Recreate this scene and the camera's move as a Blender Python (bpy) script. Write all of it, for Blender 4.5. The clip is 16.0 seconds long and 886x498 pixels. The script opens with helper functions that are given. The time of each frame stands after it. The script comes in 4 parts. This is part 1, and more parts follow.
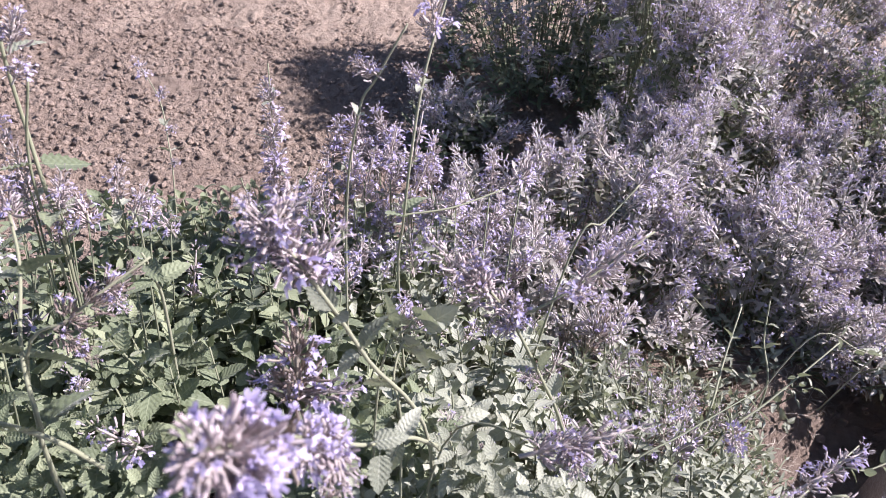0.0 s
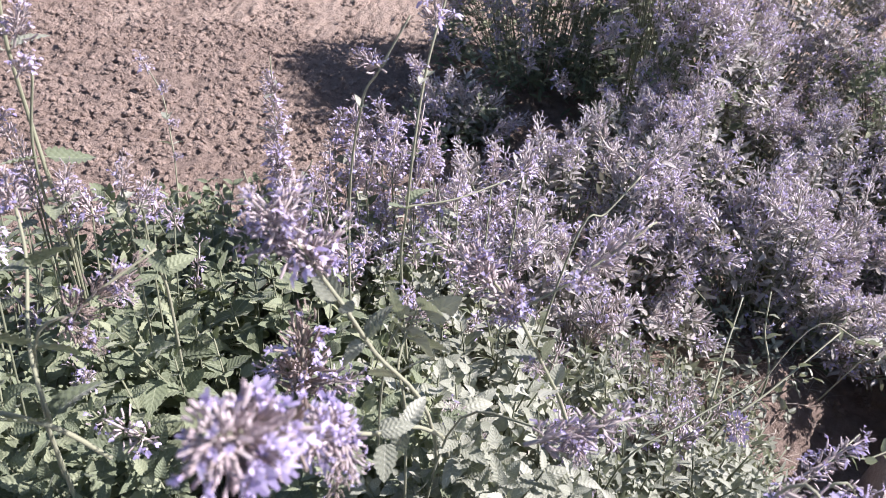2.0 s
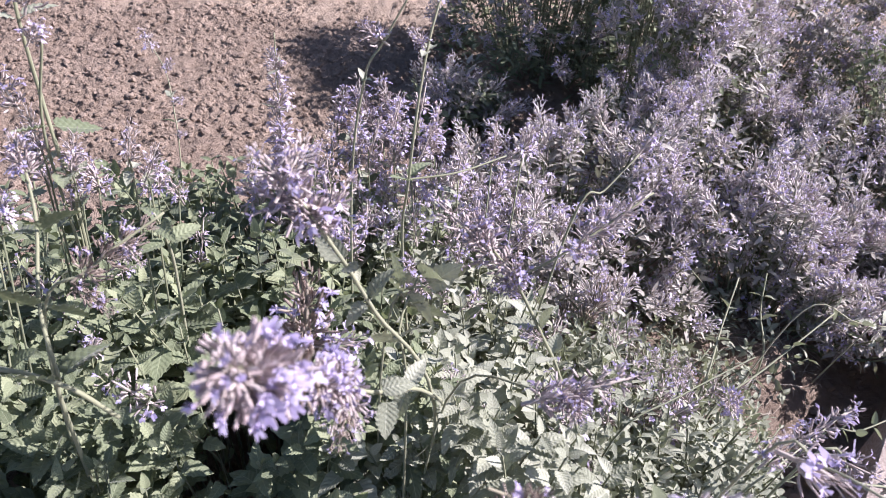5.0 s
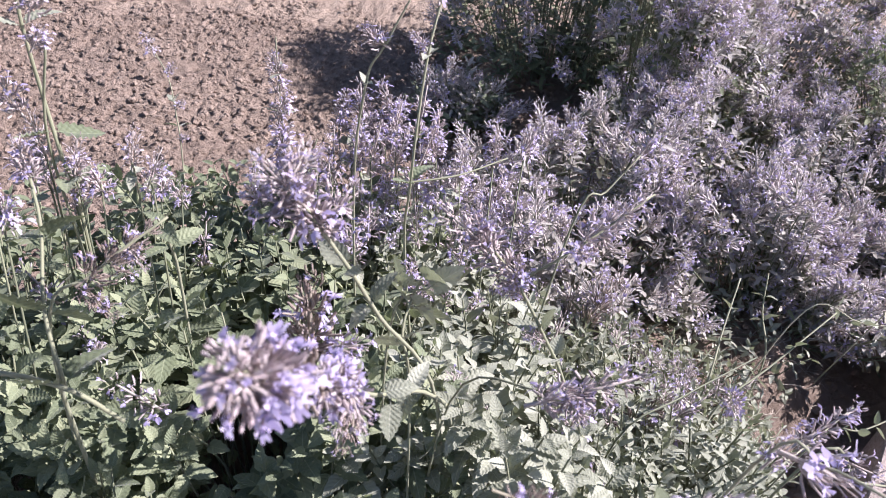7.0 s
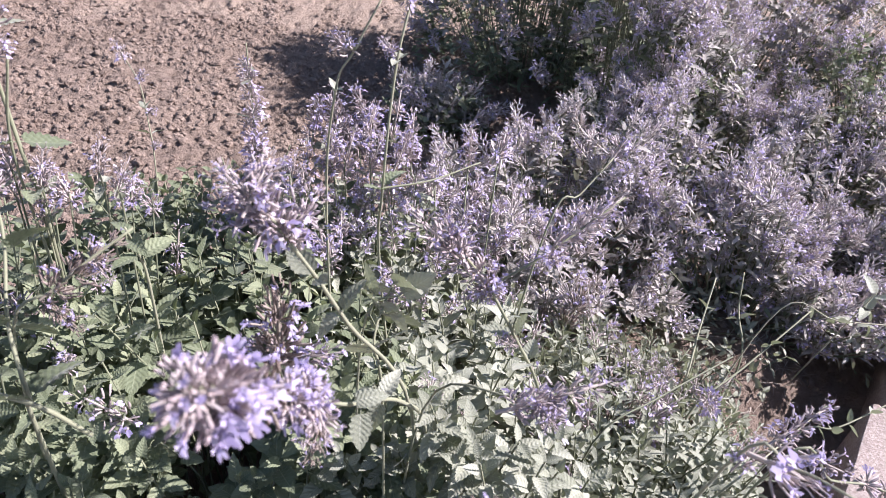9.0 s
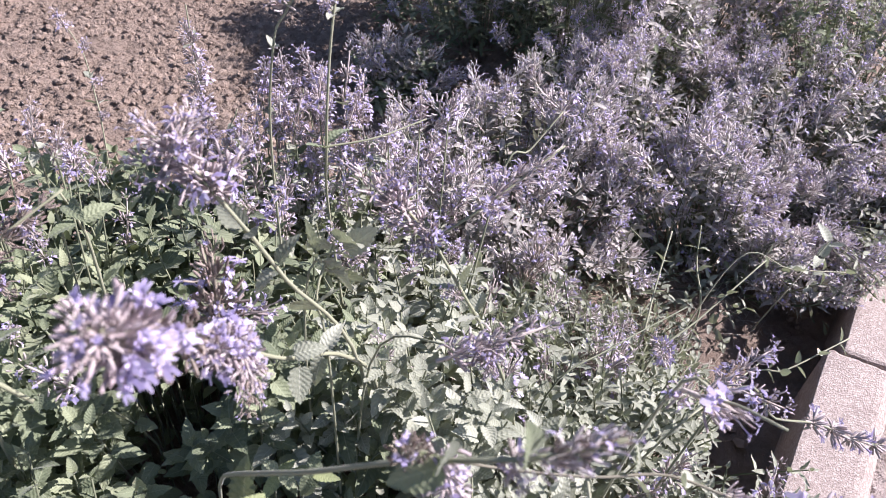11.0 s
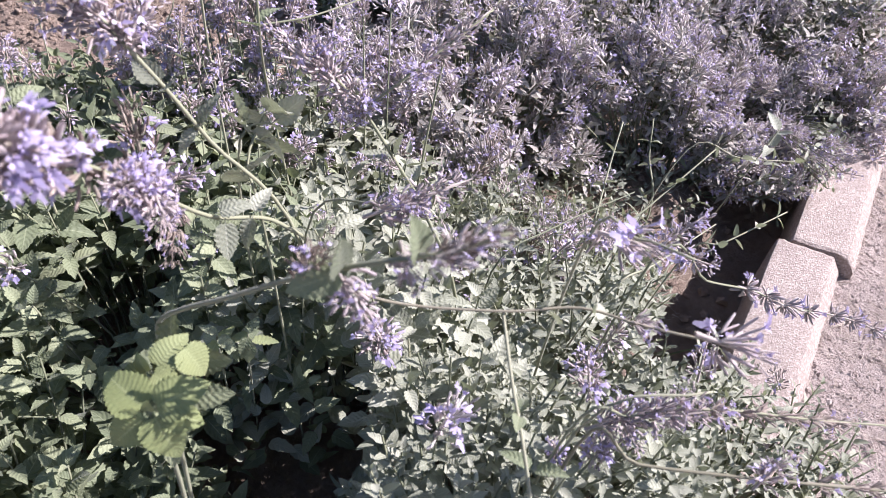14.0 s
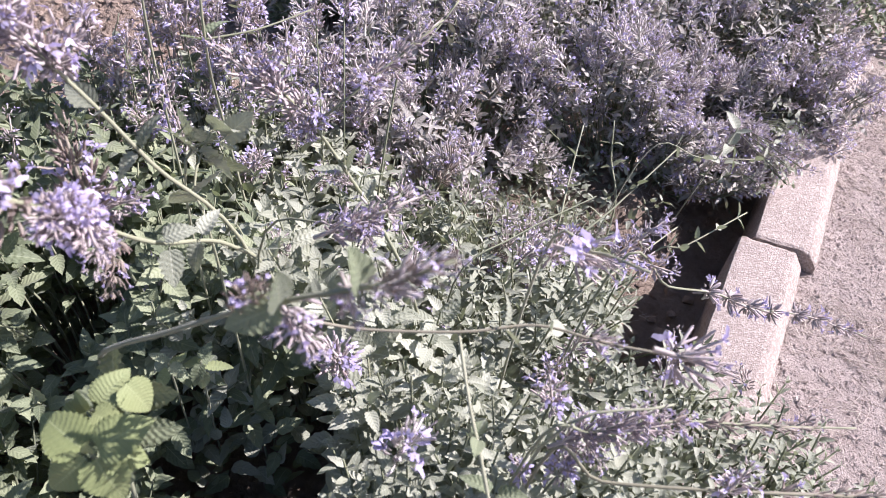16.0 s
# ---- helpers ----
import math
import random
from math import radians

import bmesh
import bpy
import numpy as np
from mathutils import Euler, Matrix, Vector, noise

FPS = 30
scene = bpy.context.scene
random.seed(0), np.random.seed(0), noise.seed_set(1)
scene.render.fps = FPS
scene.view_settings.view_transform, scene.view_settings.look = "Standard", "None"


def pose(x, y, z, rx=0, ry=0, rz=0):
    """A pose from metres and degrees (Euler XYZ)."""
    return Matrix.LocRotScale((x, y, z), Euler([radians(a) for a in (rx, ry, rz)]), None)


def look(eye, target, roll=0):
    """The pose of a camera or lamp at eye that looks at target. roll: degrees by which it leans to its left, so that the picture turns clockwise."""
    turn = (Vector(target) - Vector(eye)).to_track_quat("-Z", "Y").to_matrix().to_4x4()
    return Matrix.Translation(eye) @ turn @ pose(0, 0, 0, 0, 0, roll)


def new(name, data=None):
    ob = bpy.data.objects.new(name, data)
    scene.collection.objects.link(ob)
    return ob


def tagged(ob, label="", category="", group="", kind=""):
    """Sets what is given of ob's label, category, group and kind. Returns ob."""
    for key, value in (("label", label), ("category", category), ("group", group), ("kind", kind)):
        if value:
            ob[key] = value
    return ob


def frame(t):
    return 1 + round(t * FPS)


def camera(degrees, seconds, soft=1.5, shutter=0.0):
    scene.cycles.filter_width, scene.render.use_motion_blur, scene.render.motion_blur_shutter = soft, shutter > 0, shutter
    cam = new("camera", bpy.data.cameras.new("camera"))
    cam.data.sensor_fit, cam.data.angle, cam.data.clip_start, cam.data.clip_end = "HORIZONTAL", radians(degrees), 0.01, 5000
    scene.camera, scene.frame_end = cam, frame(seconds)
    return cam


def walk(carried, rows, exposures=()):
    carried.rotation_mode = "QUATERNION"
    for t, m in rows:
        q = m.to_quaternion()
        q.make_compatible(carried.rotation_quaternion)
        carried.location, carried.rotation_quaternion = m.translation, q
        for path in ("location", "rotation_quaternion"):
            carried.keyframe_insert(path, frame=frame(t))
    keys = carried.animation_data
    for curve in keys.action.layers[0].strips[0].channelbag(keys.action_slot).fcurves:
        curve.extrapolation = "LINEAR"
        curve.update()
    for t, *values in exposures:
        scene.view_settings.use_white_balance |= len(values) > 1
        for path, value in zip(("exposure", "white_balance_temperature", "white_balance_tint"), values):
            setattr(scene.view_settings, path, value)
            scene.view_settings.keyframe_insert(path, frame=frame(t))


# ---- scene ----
cam = camera(62.7, 16.0, soft=0.7)
cam.data.dof.use_dof, cam.data.dof.focus_distance, cam.data.dof.aperture_fstop = True, 0.78, 13.0
PATH = [
    (0, (0.023, 0.007, 0.757), (0.001, 1.578, -0.48), 8.1),
    (0.5, (0.023, 0.007, 0.757), (0.002, 1.573, -0.488), 8.1),
    (1, (0.021, 0.006, 0.757), (0.001, 1.569, -0.49), 8.1),
    (1.5, (0.021, 0.004, 0.757), (-0.001, 1.567, -0.491), 8.0),
    (2, (0.021, 0.003, 0.757), (0.001, 1.564, -0.493), 7.9),
    (2.5, (0.021, 0.002, 0.754), (0.014, 1.562, -0.498), 8.2),
    (3, (0.021, -0.003, 0.751), (0.02, 1.559, -0.498), 8.9),
    (3.5, (0.022, -0.012, 0.751), (0.003, 1.55, -0.498), 8.9),
    (4, (0.023, -0.015, 0.75), (0.006, 1.54, -0.508), 8.8),
    (6.5, (0.022, -0.018, 0.75), (0.003, 1.53, -0.516), 8.0),
    (7, (0.022, -0.018, 0.752), (0.002, 1.534, -0.51), 8.0),
    (7.5, (0.024, -0.018, 0.753), (0.001, 1.536, -0.507), 7.7),
    (8, (0.026, -0.015, 0.754), (0.011, 1.543, -0.5), 7.8),
    (8.2, (0.027, -0.014, 0.755), (0.02, 1.548, -0.494), 7.9),
    (10.3, (0.047, -0.013, 0.749), (0.123, 1.522, -0.531), 8.2),
    (10.5, (0.051, -0.013, 0.746), (0.138, 1.517, -0.538), 8.2),
    (11, (0.061, -0.02, 0.745), (0.143, 1.494, -0.558), 7.6),
    (11.5, (0.07, -0.024, 0.739), (0.19, 1.482, -0.571), 8.4),
    (12, (0.078, -0.035, 0.736), (0.189, 1.443, -0.607), 7.7),
    (12.5, (0.087, -0.043, 0.729), (0.214, 1.419, -0.631), 8.1),
    (13, (0.094, -0.05, 0.723), (0.238, 1.378, -0.67), 8.1),
    (13.5, (0.098, -0.06, 0.718), (0.235, 1.359, -0.685), 8.1),
    (14, (0.102, -0.06, 0.715), (0.242, 1.34, -0.706), 7.7),
    (14.5, (0.107, -0.055, 0.714), (0.269, 1.337, -0.713), 7.6),
    (15, (0.11, -0.052, 0.715), (0.286, 1.344, -0.707), 7.3),
    (15.5, (0.112, -0.047, 0.716), (0.306, 1.352, -0.7), 7.6),
    (16, (0.114, -0.045, 0.716), (0.327, 1.354, -0.698), 7.9),
]
EXPOSURES = [(0.0, 1.12, 5900, 22), (16.0, 1.12, 5900, 22)]
walk(cam, [(t, look(eye, target, roll)) for t, eye, target, roll in PATH], EXPOSURES)

# ---------------------------------------------------------------- light
SUN_AZ, SUN_EL = 11.0, 40.0            # degrees from +x towards +y, and above the ground
world = bpy.data.worlds.new("sky")
scene.world = world
world.use_nodes = True
wn, wl = world.node_tree.nodes, world.node_tree.links
sky = wn.new("ShaderNodeTexSky")
sky.sky_type = "NISHITA"
sky.sun_disc = False
sky.sun_elevation = radians(SUN_EL)
sky.sun_rotation = radians(90 - SUN_AZ)
wl.new(sky.outputs[0], wn["Background"].inputs[0])
wn["Background"].inputs[1].default_value = 0.06
lamp = bpy.data.lights.new("sun", "SUN")
lamp.energy, lamp.angle, lamp.color = 4.85, radians(0.5), (1.0, 0.94, 0.87)
sun = new("sun", lamp)
a, e = radians(SUN_AZ), radians(SUN_EL)
sun.matrix_world = look((4 * math.cos(e) * math.cos(a), 4 * math.cos(e) * math.sin(a), 4 * math.sin(e)), (0, 0, 0))

# ---------------------------------------------------------------- materials


class Nodes:
    """A short way to write node trees."""

    def __init__(self, name):
        self.mat = bpy.data.materials.new(name)
        self.mat.use_nodes = True
        self.t = self.mat.node_tree
        self.bsdf = self.t.nodes["Principled BSDF"]
        self.out = self.t.nodes["Material Output"]

    def put(self, socket, value):
        if isinstance(value, bpy.types.NodeSocket):
            self.t.links.new(value, socket)
        elif value is not None:
            socket.default_value = value

    def math(self, op, a, b=None, c=None):
        n = self.t.nodes.new("ShaderNodeMath")
        n.operation = op
        for s, v in zip(n.inputs, (a, b, c)):
            self.put(s, v)
        return n.outputs[0]

    def mix(self, fac, a, b, mode="MIX"):
        n = self.t.nodes.new("ShaderNodeMix")
        n.data_type, n.blend_type = "RGBA", mode
        self.put(n.inputs[0], fac)
        self.put(n.inputs[6], a)
        self.put(n.inputs[7], b)
        return n.outputs[2]

    def noise(self, vec, scale, detail=3.0, rough=0.6):
        n = self.t.nodes.new("ShaderNodeTexNoise")
        self.put(n.inputs["Vector"], vec)
        n.inputs["Scale"].default_value, n.inputs["Detail"].default_value, n.inputs["Roughness"].default_value = scale, detail, rough
        return n.outputs[0]

    def cells(self, vec, scale):
        n = self.t.nodes.new("ShaderNodeTexVoronoi")
        self.put(n.inputs["Vector"], vec)
        n.inputs["Scale"].default_value = scale
        return n.outputs

    def ramp(self, fac, *stops):
        n = self.t.nodes.new("ShaderNodeValToRGB")
        els = n.color_ramp.elements
        while len(els) < len(stops):
            els.new(0.5)
        for el, (p, c) in zip(els, stops):
            el.position, el.color = p, (*c, 1) if len(c) == 3 else c
        self.put(n.inputs[0], fac)
        return n.outputs[0]

    def coord(self, which="Object"):
        return self.t.nodes.new("ShaderNodeTexCoord").outputs[which]

    def place(self):
        return self.t.nodes.new("ShaderNodeNewGeometry").outputs["Position"]

    def chance(self):
        """A number of its own for each object and each loose piece."""
        a = self.t.nodes.new("ShaderNodeObjectInfo").outputs["Random"]
        b = self.t.nodes.new("ShaderNodeNewGeometry").outputs["Random Per Island"]
        return self.math("FRACT", self.math("ADD", a, b))

    def bump(self, height, strength, distance):
        n = self.t.nodes.new("ShaderNodeBump")
        n.inputs["Strength"].default_value, n.inputs["Distance"].default_value = strength, distance
        self.put(n.inputs["Height"], height)
        self.t.links.new(n.outputs[0], self.bsdf.inputs["Normal"])
        return n.outputs[0]

    def thin(self, colour, share, normal=None):
        """Lets part of the light through, as leaves and petals do."""
        n = self.t.nodes.new("ShaderNodeBsdfTranslucent")
        self.put(n.inputs[0], colour)
        m = self.t.nodes.new("ShaderNodeMixShader")
        m.inputs[0].default_value = share
        self.t.links.new(self.bsdf.outputs[0], m.inputs[1])
        self.t.links.new(n.outputs[0], m.inputs[2])
        self.t.links.new(m.outputs[0], self.out.inputs[0])


def leaf_material(name, dark, mid, pale, share=0.22, folds=7.0, relief_depth=0.00065):
    n = Nodes(name)
    uv = n.coord("UV")
    s = n.t.nodes.new("ShaderNodeSeparateXYZ")
    n.put(s.inputs[0], uv)
    across = n.math("ABSOLUTE", n.math("SUBTRACT", s.outputs[0], 0.5))
    warp = n.noise(uv, 5.0, 2.0)
    ribs = n.math("SINE", n.math("MULTIPLY", n.math("ADD", n.math("SUBTRACT", n.math("MULTIPLY", s.outputs[1], folds), n.math("MULTIPLY", across, 4.0)), n.math("MULTIPLY", warp, 0.5)), 6.283))
    midrib = n.math("LESS_THAN", across, 0.025)
    net = n.cells(uv, 15.0)[0]
    base = n.ramp(n.chance(), (0.0, dark), (0.5, mid), (1.0, pale))
    mottle = n.noise(n.place(), 90.0, 4.0)
    base = n.mix(n.math("MULTIPLY", mottle, 0.5), base, n.mix(0.5, base, (*pale, 1)))
    veins = n.math("MAXIMUM", n.math("MULTIPLY", n.math("POWER", n.math("MAXIMUM", n.math("MULTIPLY", ribs, -1.0), 0.0), 8.0), 0.1), n.math("MULTIPLY", midrib, 0.35))
    base = n.mix(veins, base, (*[min(1, c * 1.25 + 0.05) for c in pale], 1))
    n.put(n.bsdf.inputs["Base Color"], base)
    n.bsdf.inputs["Roughness"].default_value = 0.62
    n.bsdf.inputs["Specular IOR Level"].default_value = 0.35
    n.bsdf.inputs["Sheen Weight"].default_value = 0.18
    fuzz = n.noise(n.place(), 900.0, 2.0)
    relief = n.math("ADD", n.math("MULTIPLY", ribs, 0.6), n.math("MULTIPLY", net, -0.8))
    n.bump(n.math("ADD", relief, n.math("MULTIPLY", fuzz, 0.35)), 0.4, relief_depth)
    n.thin(n.mix(0.5, base, (0.34, 0.40, 0.13, 1)), share)
    return n.mat


def tissue_material(name, a, b, c, share=0.15, rough=0.65, grain=500.0, foot=None):
    n = Nodes(name)
    base = n.ramp(n.chance(), (0.0, a), (0.5, b), (1.0, c))
    g = n.noise(n.place(), grain, 3.0)
    base = n.mix(n.math("MULTIPLY", g, 0.6), base, n.mix(0.6, base, (*c, 1)))
    if foot:
        s = n.t.nodes.new("ShaderNodeSeparateXYZ")
        n.put(s.inputs[0], n.coord("UV"))
        base = n.mix(n.math("MULTIPLY", n.math("SUBTRACT", 1.0, s.outputs[1]), 0.75), base, (*foot, 1))
        rib = n.math("SINE", n.math("MULTIPLY", s.outputs[0], 56.0))
        g = n.math("ADD", g, n.math("MULTIPLY", rib, 0.25))
    n.put(n.bsdf.inputs["Base Color"], base)
    n.bsdf.inputs["Roughness"].default_value = rough
    n.bsdf.inputs["Specular IOR Level"].default_value = 0.3
    n.bsdf.inputs["Sheen Weight"].default_value = 0.15
    n.bump(g, 0.35, 0.0006)
    n.thin(base, share)
    return n.mat


def soil_material(name, dark, mid, pale, grit):
    n = Nodes(name)
    p = n.place()
    big, fine, tiny = n.noise(p, 5.0, 4.0), n.noise(p, 60.0, 5.0, 0.7), n.noise(p, grit, 3.0, 0.75)
    base = n.ramp(n.math("ADD", n.math("MULTIPLY", big, 0.45), n.math("MULTIPLY", fine, 0.55)), (0.3, dark), (0.52, mid), (0.75, pale))
    base = n.mix(n.math("MULTIPLY", tiny, 0.5), base, n.ramp(n.chance(), (0.0, dark), (1.0, pale)))
    n.put(n.bsdf.inputs["Base Color"], base)
    n.bsdf.inputs["Roughness"].default_value = 0.95
    n.bsdf.inputs["Specular IOR Level"].default_value = 0.15
    n.bump(n.math("ADD", n.math("MULTIPLY", fine, 0.7), n.math("MULTIPLY", tiny, 0.5)), 0.9, 0.006)
    return n.mat


def earth_material(name):
    """Dug soil inside the kerb, trodden dusty earth outside it."""
    n = Nodes(name)
    p = n.place()
    s = n.t.nodes.new("ShaderNodeSeparateXYZ")
    n.put(s.inputs[0], p)
    big, fine, tiny = n.noise(p, 5.0, 4.0), n.noise(p, 60.0, 5.0, 0.7), n.noise(p, 450.0, 3.0, 0.75)
    t = n.math("ADD", n.math("MULTIPLY", big, 0.45), n.math("MULTIPLY", fine, 0.55))
    soil = n.ramp(t, (0.3, (0.155, 0.112, 0.087)), (0.52, (0.32, 0.246, 0.196)), (0.75, (0.50, 0.395, 0.32)))
    soil = n.mix(n.math("MULTIPLY", tiny, 0.5), soil, (0.37, 0.280, 0.222, 1))
    worn = n.math("ADD", s.outputs[1], n.math("MULTIPLY", big, 0.7))
    soil = n.mix(n.math("MULTIPLY", n.math("GREATER_THAN", worn, 2.08), 0.6), soil, (0.48, 0.375, 0.295, 1))
    dust = n.ramp(n.math("ADD", n.math("MULTIPLY", t, 0.6), n.math("MULTIPLY", tiny, 0.4)), (0.3, (0.27, 0.205, 0.175)), (0.52, (0.52, 0.43, 0.385)), (0.72, (0.70, 0.60, 0.55)))
    out = n.math("SUBTRACT", n.math("MULTIPLY", s.outputs[0], 0.851), n.math("MULTIPLY", s.outputs[1], 0.525))
    n.put(n.bsdf.inputs["Base Color"], n.mix(n.math("GREATER_THAN", out, 0.245), soil, dust))
    n.bsdf.inputs["Roughness"].default_value = 0.95
    n.bsdf.inputs["Specular IOR Level"].default_value = 0.15
    n.bump(n.math("ADD", fine, n.math("MULTIPLY", tiny, 0.5)), 1.0, 0.012)
    return n.mat


def concrete_material(name):
    n = Nodes(name)
    p = n.place()
    stain, grain = n.noise(p, 14.0, 5.0), n.noise(p, 480.0, 4.0, 0.8)
    grit = n.cells(p, 420.0)
    base = n.ramp(stain, (0.3, (0.28, 0.225, 0.195)), (0.6, (0.37, 0.303, 0.265)), (0.8, (0.43, 0.36, 0.32)))
    base = n.mix(n.math("MULTIPLY", grain, 0.8), base, n.ramp(grit[1], (0.0, (0.16, 0.125, 0.11)), (0.5, (0.47, 0.385, 0.34)), (1.0, (0.82, 0.72, 0.66))))
    n.put(n.bsdf.inputs["Base Color"], base)
    n.bsdf.inputs["Roughness"].default_value = 0.9
    n.bsdf.inputs["Specular IOR Level"].default_value = 0.2
    n.bump(n.math("ADD", grain, n.math("MULTIPLY", grit[0], 0.6)), 0.8, 0.0018)
    return n.mat


LEAF = {
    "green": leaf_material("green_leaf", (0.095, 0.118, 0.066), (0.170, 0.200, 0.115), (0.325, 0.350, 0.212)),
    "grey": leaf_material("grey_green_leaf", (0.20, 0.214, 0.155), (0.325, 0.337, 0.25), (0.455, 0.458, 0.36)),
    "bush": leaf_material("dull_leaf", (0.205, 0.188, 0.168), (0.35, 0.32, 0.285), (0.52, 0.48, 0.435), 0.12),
    "lime": leaf_material("light_green_leaf", (0.19, 0.222, 0.085), (0.25, 0.285, 0.118), (0.31, 0.345, 0.16), 0.2, 11.0, 0.0003),
}
CALYX = tissue_material("calyx", (0.46, 0.385, 0.395), (0.68, 0.59, 0.60), (0.86, 0.785, 0.77), foot=(0.52, 0.47, 0.40))
MAUVE = tissue_material("mauve_calyx", (0.37, 0.28, 0.29), (0.545, 0.445, 0.45), (0.70, 0.61, 0.605), foot=(0.46, 0.40, 0.35))
SPENT = tissue_material("dry_calyx", (0.22, 0.150, 0.140), (0.33, 0.245, 0.215), (0.46, 0.38, 0.32), foot=(0.33, 0.29, 0.22))
PETAL = tissue_material("petal", (0.37, 0.30, 0.55), (0.55, 0.47, 0.70), (0.74, 0.67, 0.84), 0.3, 0.5)
STEM = tissue_material("stem", (0.20, 0.21, 0.125), (0.275, 0.28, 0.175), (0.35, 0.345, 0.24), 0.05)
STEM_LEAFY = tissue_material("leafy_stem", (0.13, 0.145, 0.085), (0.18, 0.195, 0.115), (0.25, 0.255, 0.16), 0.05)
STEM_DARK = tissue_material("dark_stem", (0.15, 0.12, 0.11), (0.20, 0.19, 0.12), (0.28, 0.25, 0.18), 0.03)
SOIL = soil_material("bed_soil", (0.19, 0.140, 0.109), (0.295, 0.225, 0.18), (0.43, 0.34, 0.275), 420.0)
EARTH = earth_material("earth")
PEBBLE = soil_material("pebble", (0.28, 0.22, 0.195), (0.44, 0.365, 0.33), (0.6, 0.53, 0.48), 300.0)
STRAW = tissue_material("straw", (0.30, 0.235, 0.18), (0.48, 0.40, 0.32), (0.64, 0.56, 0.47), 0.1)
CONCRETE = concrete_material("concrete")

# ---------------------------------------------------------------- mesh helpers


def mesh_of(name, verts, faces, material, uv=None, smooth=True):
    me = bpy.data.meshes.new(name)
    me.from_pydata([tuple(map(float, v)) for v in verts], [], faces)
    if uv is not None:
        layer = me.uv_layers.new(name="UVMap")
        index = np.empty(len(me.loops), dtype=np.int32)
        me.loops.foreach_get("vertex_index", index)
        layer.data.foreach_set("uv", np.asarray(uv, dtype=np.float32)[index].ravel())
    me.polygons.foreach_set("use_smooth", [smooth] * len(me.polygons))
    me.materials.append(material)
    me.update()
    return me


def part(name, me, parent, m=None, label="", kind=""):
    """Links a mesh as one object under a thing or a part; m is its pose in the world."""
    ob = new(name, me)
    ob.parent = parent
    if m is not None:
        ob.matrix_basis = Matrix.Translation(-parent.location) @ m
    return tagged(ob, label=label, kind=kind)


def axes(origin, y, z, size=1.0):
    """A pose with its y along y and its z as near z as can be."""
    y = Vector(y).normalized()
    x = y.cross(Vector(z)).normalized()
    z = x.cross(y)
    m = Matrix((x, y, z)).transposed().to_4x4()
    return Matrix.Translation(origin) @ m @ Matrix.Scale(size, 4)


def along(origin, z, turn=0.0, size=1.0):
    """A pose with its z along z, turned about it."""
    q = Vector(z).to_track_quat("Z", "Y")
    return Matrix.Translation(origin) @ q.to_matrix().to_4x4() @ Matrix.Rotation(turn, 4, "Z") @ Matrix.Scale(size, 4)


def smooth_line(points, steps):
    """A soft line through a few points."""
    p = [Vector(q) for q in points]
    p = [2 * p[0] - p[1], *p, 2 * p[-1] - p[-2]]
    line = []
    for i in range(1, len(p) - 2):
        for k in range(steps):
            t = k / steps
            line.append(0.5 * ((2 * p[i]) + (p[i + 1] - p[i - 1]) * t + (2 * p[i - 1] - 5 * p[i] + 4 * p[i + 1] - p[i + 2]) * t * t
                               + (3 * p[i] - p[i - 1] - 3 * p[i + 1] + p[i + 2]) * t ** 3))
    line.append(p[-2])
    return line


def tube(line, r0, r1, sides, verts, faces, cap=True):
    """Adds a tapered tube along line to verts and faces."""
    start, n = len(verts), len(line)
    side = None
    for i, p in enumerate(line):
        d = (line[min(i + 1, n - 1)] - line[max(i - 1, 0)]).normalized()
        if side is None:
            side = d.orthogonal().normalized()
        side = (side - d * side.dot(d)).normalized()
        up = d.cross(side)
        r = r0 + (r1 - r0) * i / (n - 1)
        for k in range(sides):
            t = 2 * math.pi * k / sides
            verts.append(p + r * (math.cos(t) * side + math.sin(t) * up))
    for i in range(n - 1):
        for k in range(sides):
            a, b = start + i * sides + k, start + i * sides + (k + 1) % sides
            faces.append((a, b, b + sides, a + sides))
    if cap:
        faces.append(tuple(start + (n - 1) * sides + k for k in range(sides)))


# ---------------------------------------------------------------- leaves


